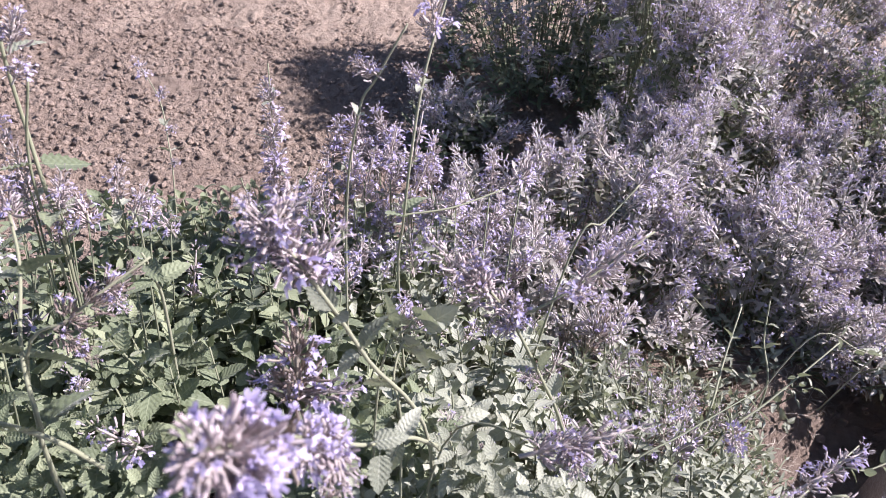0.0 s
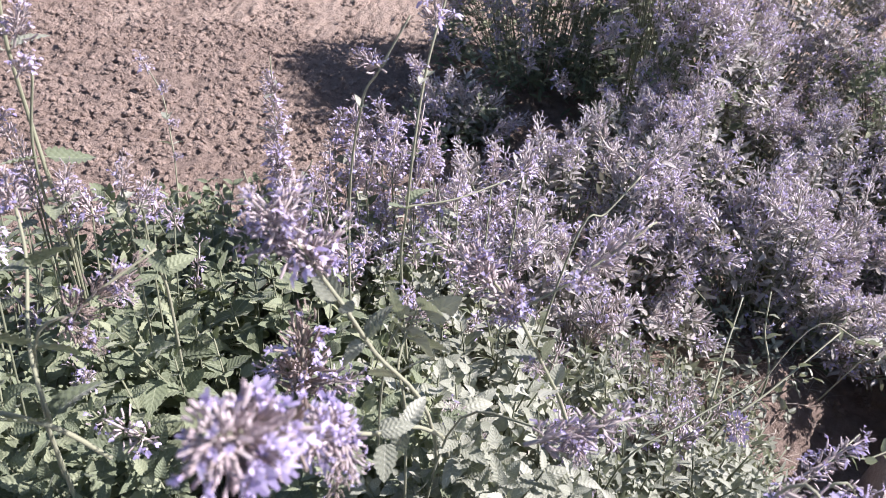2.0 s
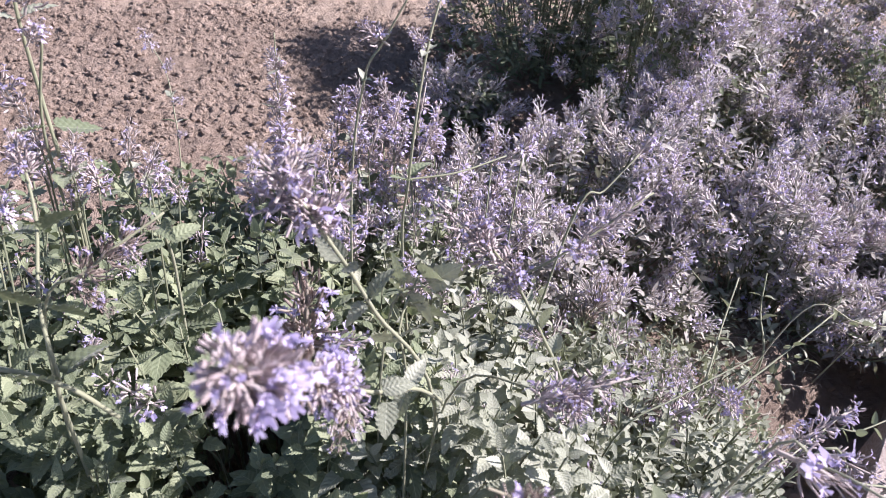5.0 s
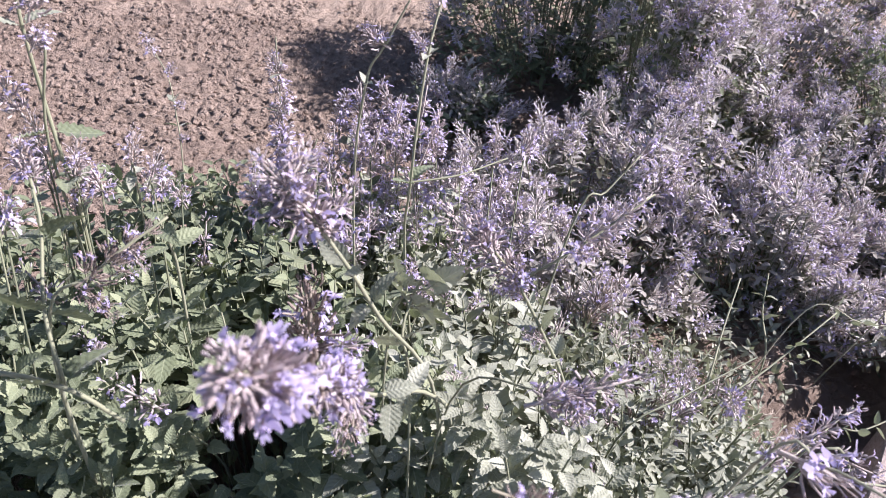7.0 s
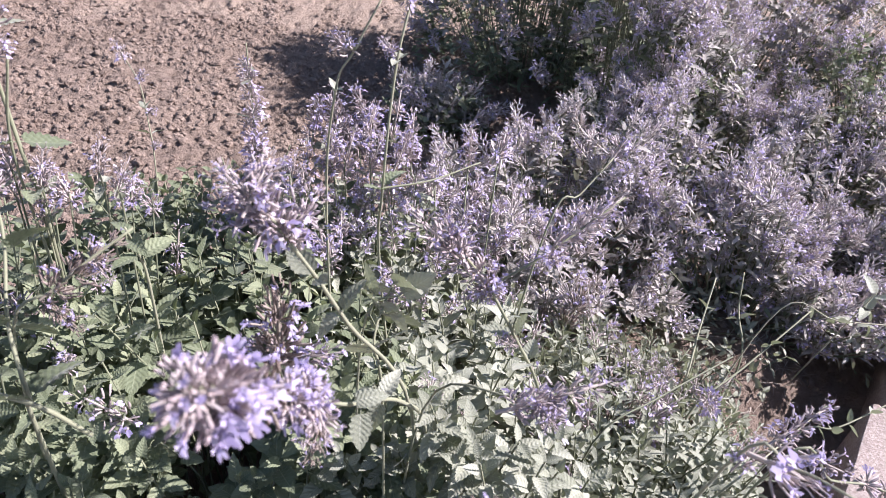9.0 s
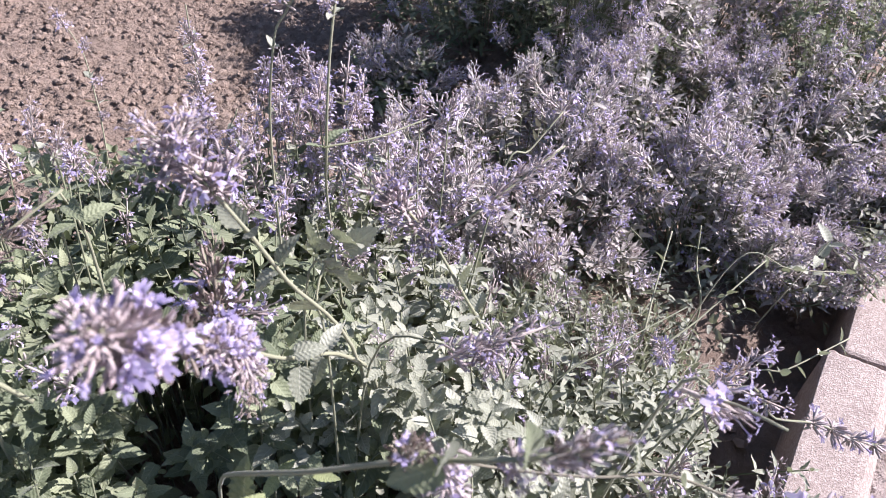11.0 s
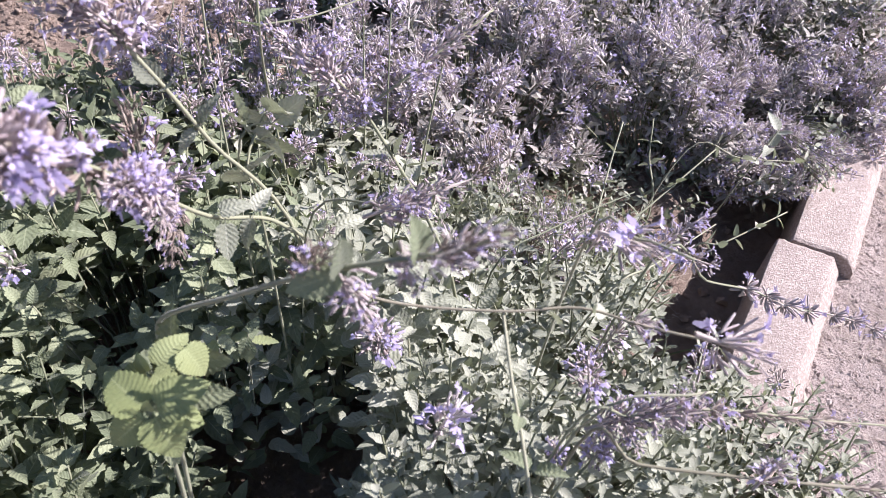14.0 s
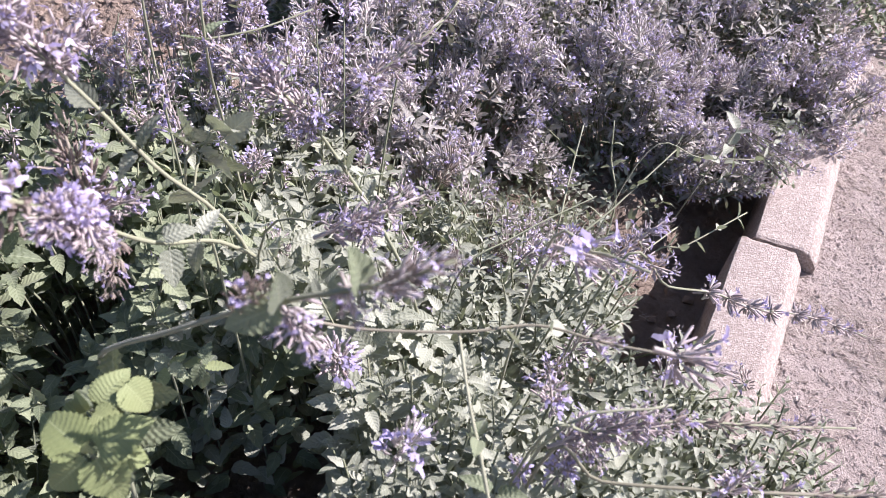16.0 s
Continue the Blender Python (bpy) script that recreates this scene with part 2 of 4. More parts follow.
def leaf_shape(rows, half, width, tooth, fold, curl, pucker, sway, petiole=0.16, ribs=0):
    """A crinkled leaf with a scalloped rim, one long, its base at the origin, its tip along y."""
    verts, uv, faces = [], [], []
    for i in range(rows + 1):
        v = i / rows
        w = width * max(math.sin(math.pi * min(1, v * 0.97 + 0.03) ** 0.70), 0.0) ** 0.80
        w = max(w, 0.006)
        rim = 1 + (tooth if i % 2 else -tooth) * (1 if 0 < i < rows else 0)
        if ribs:
            rim = 1 + tooth * math.cos(6.283 * ribs * v)
        for j in range(-half, half + 1):
            u = j / half
            x = u * w * (rim if abs(j) == half else 1.0) + sway * v * v
            y = v - 0.06 * abs(u) * (1 - v) * (1 if i else 0)
            z = fold * abs(u) * w - curl * v * v + pucker * math.sin(6.283 * (v * (ribs or (5.5 if rows > 12 else 2.5)) - abs(u) * (2.0 if ribs else 1.1))) * abs(u) * w * 2
            z -= 0.25 * fold * u * u * w
            verts.append((x, y, z))
            uv.append((0.5 + u / 2, v))
    c = 2 * half + 1
    for i in range(rows):
        for j in range(2 * half):
            a = i * c + j
            faces.append((a, a + 1, a + c + 1, a + c))
    if petiole:
        s = len(verts)
        for y, r in ((-petiole, 0.016), (0.12, 0.012)):
            for k in range(3):
                t = 2.094 * k
                verts.append((r * math.cos(t), y, r * math.sin(t) - 0.012))
                uv.append((0.5, 0.02))
        for k in range(3):
            faces.append((s + k, s + (k + 1) % 3, s + 3 + (k + 1) % 3, s + 3 + k))
    return np.array(verts), faces, np.array(uv)


def leaf_set(rows, half, count, narrow, seed, petiole=0.16, ribs=0):
    r = random.Random(seed)
    return [leaf_shape(rows, half, r.uniform(0.30, 0.37) * narrow, r.uniform(0.075, 0.11), r.uniform(0.2, 0.75), r.uniform(-0.12, 0.42),
                       r.uniform(0.05, 0.12) * (0.6 if ribs else 1), r.uniform(-0.06, 0.06), petiole, ribs) for _ in range(count)]


SHAPES = {"large": leaf_set(28, 3, 6, 0.92, 1, ribs=7), "leaf": leaf_set(21, 2, 6, 0.84, 2, ribs=7), "small": leaf_set(10, 1, 6, 0.72, 3, ribs=5), "narrow": leaf_set(6, 1, 5, 0.55, 4),
          "round": [leaf_shape(44, 4, 0.42 + 0.01 * k, 0.055, 0.15, 0.25 + 0.05 * k, 0.026, 0.0, ribs=11) for k in range(6)]}
DEEP = {"round": leaf_set(6, 1, 5, 1.05, 5, 0), "large": leaf_set(6, 1, 5, 1.05, 5, 0), "leaf": leaf_set(8, 1, 5, 0.84, 5, 0, 4), "small": leaf_set(4, 1, 5, 0.72, 6, 0), "narrow": leaf_set(4, 1, 5, 0.55, 7, 0)}
LEAF_MESH = {(s, c): [mesh_of("leaf", v, f, LEAF[c], uv) for v, f, uv in SHAPES[s]] for s in SHAPES for c in LEAF}

# ---------------------------------------------------------------- flowers


def lip(verts, faces, base, out, side, up, reach, wide, droop, r):
    """One lobe of a flower: a small crumpled tongue, hollow along its middle."""
    s = len(verts)
    for k, (t, w) in enumerate(((0.0, 0.4), (0.6, 1.0), (1.05, 0.6))):
        c = base + out * reach * t + up * (0.25 * math.sin(t * 3.1) * reach - droop * reach * t * t)
        for h in (-1, 1):
            verts.append(c + side * wide * w * h * r.uniform(0.6, 1.25) + up * wide * r.uniform(-0.1, 0.5) + out * wide * r.uniform(-0.3, 0.3))
        if k:
            a = s + 2 * k
            faces.append((a - 2, a - 1, a + 1, a))


def spike_shape(seed, length, whorls, tubes, long, thick, sides, bloom, spread=(10, 60), flat=False, crowd=1.0, rachis=0.0011, fluff=0.45, petal=0.5, curve=0.35):
    """A flower spike along z: whorls of curved calyx tubes round a stalk; flowers with a broad lower lip open in sectors of each whorl."""
    r = random.Random(seed)
    cv, cf, pv, pf, cu = [], [], [], [], []
    tube([Vector((0, 0, -0.012)), Vector((r.uniform(-1, 1) * 0.001, r.uniform(-1, 1) * 0.001, length * 0.5)), Vector((0, 0, length))], rachis * 1.2, rachis * 0.6, 4, cv, cf)
    cu.extend([(0.5, 0.0)] * len(cv))
    for w in range(whorls):
        f = w / max(1, whorls - 1)
        z0 = length * f ** crowd
        size = 1.0 - 0.45 * f ** 2.2
        count = max(4, round(tubes * (1 - 0.45 * f ** 2)))
        turn, open_side = r.uniform(0, 6.28), r.uniform(0, 6.28)
        for k in range(count):
            if flat:
                az = (w % 2) * 1.5708 + (math.pi if k % 2 else 0) + r.gauss(0, 0.45)
            else:
                az = turn + 6.283 * k / count + r.gauss(0, 0.3)
            el = radians(r.uniform(*spread) + 24 * f)
            d = Vector((math.cos(az) * math.cos(el), math.sin(az) * math.cos(el), math.sin(el)))
            base = Vector((math.cos(az) * rachis, math.sin(az) * rachis, z0 + r.uniform(-1, 1) * 0.3 * long))
            base += Vector((d.x, d.y, 0.25 * d.z)) * long * fluff * r.random()
            d = (d + Vector([r.gauss(0, 0.2) for _ in range(3)])).normalized()
            ln = long * size * r.uniform(0.65, 1.1)
            th = thick * size * r.uniform(0.8, 1.2)
            bow = (Vector((0, 0, 1)) * r.uniform(0.3, 1.2) + Vector([r.gauss(0, 0.35) for _ in range(3)])) * ln * curve
            spots = (0.1, 0.5, 1.0)
            a, b, c = (base + d * ln * q + bow * q * q for q in spots)
            d = (c - b).normalized()
            side = d.orthogonal().normalized()
            up = d.cross(side)
            s = len(cv)
            for p, q, v in ((a, 0.45, 0.0), (b, 1.0, 0.5), (c, 0.85, 1.0)):
                for m in range(sides):
                    t = 6.283 * m / sides
                    cv.append(p + (math.cos(t) * side + math.sin(t) * up) * th * q)
                    cu.append((m / sides, v))
            for i in range(2):
                for m in range(sides):
                    u, v = s + i * sides + m, s + i * sides + (m + 1) % sides
                    cf.append((u, v, v + sides, u + sides))
            if sides > 3:
                for m in range(sides):
                    t = 6.283 * (m + 0.5) / sides
                    cv.append(c + d * th * 1.3 + (math.cos(t) * side + math.sin(t) * up) * th * 0.6)
                    cu.append((0.5, 1.0))
                    cf.append((s + 2 * sides + m, s + 2 * sides + (m + 1) % sides, len(cv) - 1))
            if r.random() < bloom * (1.8 if math.sin(az + open_side) > 0 else 0.25):
                side = d.cross(Vector((0, 0, 1))).normalized() if abs(d.z) < 0.97 else d.orthogonal().normalized()
                up = side.cross(d).normalized()
                e = c + d * long * r.uniform(0.2, 0.55) * size
                n = len(pv)
                ps = max(3, sides - 1)
                if sides > 3:
                    for p, q in ((c - d * th, 0.6), (e, 1.15)):
                        for m in range(ps):
                            t = 6.283 * m / ps
                            pv.append(p + (math.cos(t) * side + math.sin(t) * up) * th * q)
                    for m in range(ps):
                        pf.append((n + m, n + (m + 1) % ps, n + ps + (m + 1) % ps, n + ps + m))
                else:
                    e = c
                g = long * petal * size
                for h in (-1, 1):
                    lip(pv, pf, e - up * th * 0.6, (d * 0.8 - up * 0.5 + side * 0.4 * h).normalized(), side, up, g * r.uniform(0.5, 1.15), g * r.uniform(0.2, 0.42), r.uniform(0.1, 0.9), r)
                lip(pv, pf, e + up * th * 0.5, (d * 0.6 + up * 0.7).normalized(), side, up, g * 0.6, g * 0.32, -0.1, r)
                if sides > 3:
                    for h in (-1, 1):
                        lip(pv, pf, e + side * th * 0.6 * h, (d * 0.55 + side * 0.8 * h).normalized(), up, side * h, g * 0.6, g * 0.28, 0.2, r)
    return cv, cf, pv, pf, cu


def spike_meshes(calyx, shapes):
    return [(mesh_of("flower_spike", cv, cf, calyx, cu), mesh_of("petals", pv, pf, PETAL) if pf else None) for cv, cf, pv, pf, cu in shapes]


SPIKE = {
    "big": spike_meshes(MAUVE, [spike_shape(k, 0.034, 5, 66, 0.0074, 0.00112, 5, 0.17, (-55, 60), fluff=1.25, petal=0.50) for k in (11, 12)]),
    "dense": spike_meshes(MAUVE, [spike_shape(20 + k, 0.056, 6, 28, 0.0072, 0.00100, 3, 0.26, (-25, 60), fluff=1.0, petal=0.55) for k in range(4)]),
    "tuft": spike_meshes(MAUVE, [spike_shape(30 + k, 0.024, 3 + k % 2, 28, 0.0072, 0.00100, 3, 0.27, (-30, 65), fluff=1.1, petal=0.55) for k in range(4)]),
    "puff": spike_meshes(MAUVE, [spike_shape(35 + k, 0.026 + 0.006 * k, 3 + k % 2, 20, 0.0074, 0.00102, 3, 0.24, (-30, 65), fluff=1.0, petal=0.55) for k in range(5)]),
    "fine": spike_meshes(CALYX, [spike_shape(40 + k, 0.030, 4, 12, 0.0082, 0.00112, 3, 0.26, (-25, 65), fluff=0.9, petal=0.5, curve=0.7) for k in range(6)]),
    "grey": spike_meshes(CALYX, [spike_shape(50 + k, 0.026, 4, 11, 0.0086, 0.00112, 3, 0.09, (-10, 75), fluff=0.9, petal=0.5, curve=0.7) for k in range(5)]),
    "faded": spike_meshes(MAUVE, [spike_shape(95 + k, 0.045, 5, 22, 0.0080, 0.00098, 3, 0.05, (-15, 65), fluff=0.8, petal=0.5) for k in range(3)]),
    "fan": spike_meshes(MAUVE, [spike_shape(60 + k, 0.014, 2, 24, 0.0120, 0.00075, 4, 0.22, (15, 65), fluff=0.3, petal=0.38) for k in range(3)]),
    "whorl": spike_meshes(MAUVE, [spike_shape(90 + k, 0.007, 3, 16, 0.0085, 0.0011, 4, 0.10, (-10, 60), fluff=0.35, petal=0.45, curve=0.5) for k in range(3)]),
    "spent": spike_meshes(SPENT, [spike_shape(70 + k, 0.15, 9, 14, 0.0105, 0.0010, 4, 0.05, (30, 65), True, 0.8, fluff=0.2, petal=0.4) for k in range(2)]),
    "dry": spike_meshes(SPENT, [spike_shape(80 + k, 0.045, 4, 40, 0.0074, 0.00085, 4, 0.08, (-10, 60), fluff=1.0, petal=0.45, curve=0.7) for k in range(2)]),
}

# ---------------------------------------------------------------- plants

# heights of the leaf canopy over the bed: x, y, z
CANOPY = np.array([
    (-0.45, 0.50, 0.26), (-0.32, 0.60, 0.26), (-0.23, 0.60, 0.255), (-0.20, 0.30, 0.33), (-0.23, 0.41, 0.30), (-0.13, 0.45, 0.31), (-0.12, 0.25, 0.15), (-0.17, 0.22, 0.16), (-0.07, 0.28, 0.17), (-0.12, 0.31, 0.26), (0.105, 0.285, 0.35),
    (-0.05, 0.17, 0.13), (-0.02, 0.11, 0.13), (0.01, 0.17, 0.14), (0.05, 0.12, 0.16), (0.06, 0.20, 0.15), (0.03, 0.26, 0.15), (-0.10, 0.12, 0.15), (0.12, 0.20, 0.32), (0.105, 0.14, 0.325), (0.17, 0.17, 0.345), (-0.03, 0.33, 0.35), (0.05, 0.36, 0.33), (0.10, 0.41, 0.25),
    (0.10, 0.50, 0.25), (0.15, 0.56, 0.21), (0.21, 0.51, 0.165), (0.25, 0.48, 0.19), (0.28, 0.40, 0.225), (0.26, 0.32, 0.23), (0.24, 0.21, 0.32),
    (0.34, 0.72, 0.14), (0.22, 0.68, 0.18), (0.40, 0.76, 0.14), (0.40, 0.86, 0.21), (0.47, 0.71, 0.10), (0.57, 0.77, 0.13), (0.50, 0.88, 0.19), (0.35, 0.93, 0.21), (0.20, 0.99, 0.23), (0.44, 1.08, 0.22),
    (0.38, 0.60, 0.07), (0.36, 0.68, 0.06), (0.43, 0.64, 0.05), (0.31, 0.61, 0.11), (0.31, 0.70, 0.10), (0.60, 0.83, 0.07), (0.68, 0.86, 0.08), (0.45, 0.20, 0.17), (0.3, 1.7, 0.27), (0.9, 1.2, 0.2), (-0.05, 0.68, 0.27)])


def canopy(x, y):
    w = 1 / ((CANOPY[:, 0] - x) ** 2 + (CANOPY[:, 1] - y) ** 2 + 0.0006) ** 1.6
    return float((w * CANOPY[:, 2]).sum() / w.sum())


class Plant:
    """A clump that grows from one root; its leaves, stems and spikes are parts."""

    def __init__(self, name, x, y, label, category="plant", group=""):
        self.root = new(name)
        self.root.location = (x, y, 0)
        self.root.empty_display_size = 0.02
        tagged(self.root, label, category, group)
        self.leaves, self.filler, self.thin = [], [], None
        self.r = random.Random(int(1000 * x + 77 * y + 5000))

    def stem(self, points, r0, r1, steps=4, sides=5, material=None):
        verts, faces = [], []
        line = smooth_line(points, steps)
        if self.thin is not None and sides == 4:
            tube([p - self.root.location for p in line], r0, r1, 3, *self.thin)
            return line
        tube([p - self.root.location for p in line], r0, r1, sides, verts, faces)
        part("stem", mesh_of("stem", verts, faces, material or STEM), self.root)
        return line

    def leaf(self, place, out, face, size, shape="leaf", colour="green"):
        self.leaves.append((axes(place, out, face, size), shape, colour, self.r.randrange(5)))

    def pair(self, place, axis, turn, size, shape="leaf", colour="green", lift=20, count=2):
        axis = Vector(axis).normalized()
        o = axis.orthogonal().normalized()
        for k in range(count):
            out = Matrix.Rotation(turn + 2 * math.pi * k / count, 3, axis) @ o
            el = radians(lift + self.r.uniform(-28, 24))
            d = out * math.cos(el) + axis * math.sin(el)
            f = axis * math.cos(el) - out * math.sin(el) + Vector((0, 0, 0.35)) + Vector([self.r.gauss(0, 0.32) for _ in range(3)])
            s = size * self.r.uniform(0.82, 1.15)
            self.leaf(Vector(place) + d * 0.14 * s, d, f, s, shape, colour)

    def spike(self, kind, base, tip, size=None, label="", stretch=1.0):
        calyx, petals = self.r.choice(SPIKE[kind])
        d = Vector(tip) - Vector(base)
        size = size or d.length / {"big": 0.04, "dense": 0.07, "tuft": 0.042, "puff": 0.042, "fine": 0.05, "grey": 0.046, "fan": 0.038, "whorl": 0.02, "faded": 0.05, "spent": 0.157, "dry": 0.05}[kind]
        ob = part("flower_spike", calyx, self.root, along(base, d, self.r.uniform(0, 6.28) if kind != "spent" else 0.7, size), label)
        if petals:
            part("petals", petals, ob, kind="stuff")
        return ob

    def shoot(self, tip, base, nodes, gap, size, shape, colour, thick=0.0011, bend=0.35, tufted=True):
        """A leafy stem from the ground to its tip, with crossed pairs of leaves that get smaller upwards."""
        tip, base = Vector(tip), Vector(base)
        mid = base.lerp(tip, 0.5) + Vector((self.r.gauss(0, 0.012), self.r.gauss(0, 0.012), bend * 0.1 * tip.z))
        line = self.stem([base, mid, tip], thick * 1.5, thick * 0.8, 3, 4, STEM_LEAFY)
        turn = self.r.uniform(0, 6.28)
        axis = (line[-1] - line[-3]).normalized()
        total = sum((line[i + 1] - line[i]).length for i in range(len(line) - 1))
        for k in range(nodes):
            back = min(0.9, k * gap / total)
            q = back * (len(line) - 1)
            i = int(q)
            p = line[-1 - i].lerp(line[-2 - i], q - i)
            f = (0.5, 0.78, 0.95, 1.0, 1.0, 0.9, 0.8)[min(k, 6)] if tufted else 1.0
            self.pair(p, axis, turn + k * 1.57, size * f, shape, colour, 52 - 13 * k if k < 4 else 4)
        return axis

    def fill(self, count, x, y, rx, ry, size, shape, colour, low, keep, lift=0.0):
        """Leaves in the depth of the clump, below its crown."""
        r = self.r
        while count:
            a, d = r.uniform(0, 6.283), math.sqrt(r.random())
            u, v = x + rx * d * math.cos(a), y + ry * d * math.sin(a)
            count -= 1
            if not keep(u, v):
                continue
            z = (canopy(u, v) + lift) * (1 - 0.45 * d ** 4) * r.uniform(low, 0.82 if lift < 0.04 else 0.68)
            t = r.uniform(0, 6.283)
            out = Vector((math.cos(t), math.sin(t), r.uniform(-0.35, 0.6)))
            face = Vector((r.gauss(0, 0.4), r.gauss(0, 0.4), 1))
            self.filler.append((axes((u, v, z), out, face, size * r.uniform(0.6, 1.15)), shape, colour, r.randrange(5)))

    def finish(self, limit=290):
        """Makes the nearest leaves objects of their own, and joins the rest into one mass."""
        self.leaves.sort(key=lambda q: 0.3 * q[0].translation.y - q[0].translation.z)
        for m, shape, colour, k in self.leaves[:limit]:
            part("leaf", LEAF_MESH[shape, colour][k], self.root, m)
        rest = self.leaves[limit:] + self.filler
        if self.thin and self.thin[1]:
            part("stem_tangle", mesh_of("stem_tangle", *self.thin, STEM_LEAFY), self.root, kind="stuff")
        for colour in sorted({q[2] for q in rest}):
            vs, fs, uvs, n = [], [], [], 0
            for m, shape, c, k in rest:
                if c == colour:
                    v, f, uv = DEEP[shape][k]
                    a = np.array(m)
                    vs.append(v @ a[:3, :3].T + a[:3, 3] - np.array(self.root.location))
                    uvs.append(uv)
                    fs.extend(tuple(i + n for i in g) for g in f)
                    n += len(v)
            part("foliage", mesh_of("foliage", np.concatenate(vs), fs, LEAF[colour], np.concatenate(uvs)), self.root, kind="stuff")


    def coat(self, count, x, y, rx, ry, high, kinds, sides=(2.6, 6.4), leaf=0.02, colour="bush", slope=0.0, least=12):
        """Flowering side shoots that clothe the flank of a domed clump."""
        r = self.r
        for _ in range(count):
            a, f = r.uniform(*sides), radians(r.uniform(least, 82))
            k = r.uniform(0.92, 1.1)
            out = Vector((math.cos(a) * math.cos(f), math.sin(a) * math.cos(f), math.sin(f)))
            o = Vector((x + rx * out.x * k, y + ry * out.y * k, (high - slope * out.x) * out.z * k))
            if noise.noise(o * 11) < -0.08 or any(((o.x - u) / p) ** 2 + ((o.y - v) / q) ** 2 < 1 for u, v, p, q in GAPS[:4]):
                continue
            d = (out + Vector((r.gauss(0, 0.35), r.gauss(0, 0.35), 0.5))).normalized()
            self.stem([(x + rx * 0.8 * out.x, y + ry * 0.8 * out.y, o.z * 0.8), o], 0.0012, 0.0008, 3, 4)
            for g in (0.0, 0.012, 0.026):
                self.pair(o - d * g, d, r.uniform(0, 3), leaf * r.uniform(0.7, 1.1), "narrow", colour, 25)
            self.spike(r.choice(kinds), o, o + d * 0.03, r.uniform(0.7, 1.3))


def spread(r, cx, cy, rx, ry, count, apart, keep=lambda x, y: True):
    """Spots inside an ellipse, none too near another."""
    spots, tries = [], 0
    while len(spots) < count and tries < count * 60:
        tries += 1
        a, d = r.uniform(0, 6.283), math.sqrt(r.random())
        x, y = cx + rx * d * math.cos(a), cy + ry * d * math.sin(a)
        if keep(x, y) and all((x - u) ** 2 + (y - v) ** 2 > apart * apart for u, v in spots):
            spots.append((x, y))
    return spots


KX, KY = 0.525, 0.851        # the way along the kerb; across it, outwards: KY, -KX


def across(x, y):
    return KY * x - KX * y


def onward(x, y):
    return KX * x + KY * y


# the bare patch and strip inside the kerb
BARE = ((0.37, 0.78), (0.42, 0.88), (0.525, 0.90), (0.66, 0.90), (0.78, 0.885), (0.58, 0.593), (0.502, 0.46), (0.43, 0.33), (0.372, 0.33), (0.385, 0.41), (0.44, 0.50), (0.475, 0.60), (0.43, 0.69))


def open_ground(x, y):
    """Where low plants may grow: not on the bare patch, nor in the two dark holes by the path."""
    inside = False
    for (x0, y0), (x1, y1) in zip(BARE, BARE[1:] + BARE[:1]):
        if (y0 > y) != (y1 > y) and x < x0 + (y - y0) * (x1 - x0) / (y1 - y0):
            inside = not inside
    hole = ((x - 0.025) / 0.075) ** 2 + ((y - 0.245) / 0.05) ** 2 < 1 or ((x + 0.128) / 0.055) ** 2 + ((y - 0.375) / 0.05) ** 2 < 1
    return not inside and not hole


# dark gaps between the flowering clumps: x, y and the two radii
GAPS = ((0.50, 1.13, 0.08, 0.11), (0.57, 0.99, 0.055, 0.05), (0.50, 1.50, 0.08, 0.09), (0.71, 1.07, 0.05, 0.06), (0.20, 1.33, 0.09, 0.14), (0.30, 0.75, 0.03, 0.03), (0.33, 1.02, 0.035, 0.04), (0.86, 1.30, 0.06, 0.07))


def bush_ground(x, y):
    """Where the flowering clumps grow: not in the dark hollow, the gaps between them, on the bare patch nor past the kerb."""
    hollow = y > 0.90 and x < 0.03 + (y - 0.90) * 0.72 and not (y > 1.2 and x < 0.1) and y < 1.26
    if noise.noise((x * 12, y * 12, 4.0)) < -0.08 or noise.noise((x * 27, y * 27, 8.0)) < -0.2 or any(((x - u) / p) ** 2 + ((y - v) / q) ** 2 < 1 for u, v, p, q in GAPS):
        return False
    bare = 0.35 < x < 0.72 and y < 0.85 - 0.6 * max(0.0, x - 0.47) + 0.05 * noise.noise((x * 20, 0.5, 0.5))
    return not hollow and not bare and (across(x, y) < 0.23 or onward(x, y) > 1.14)


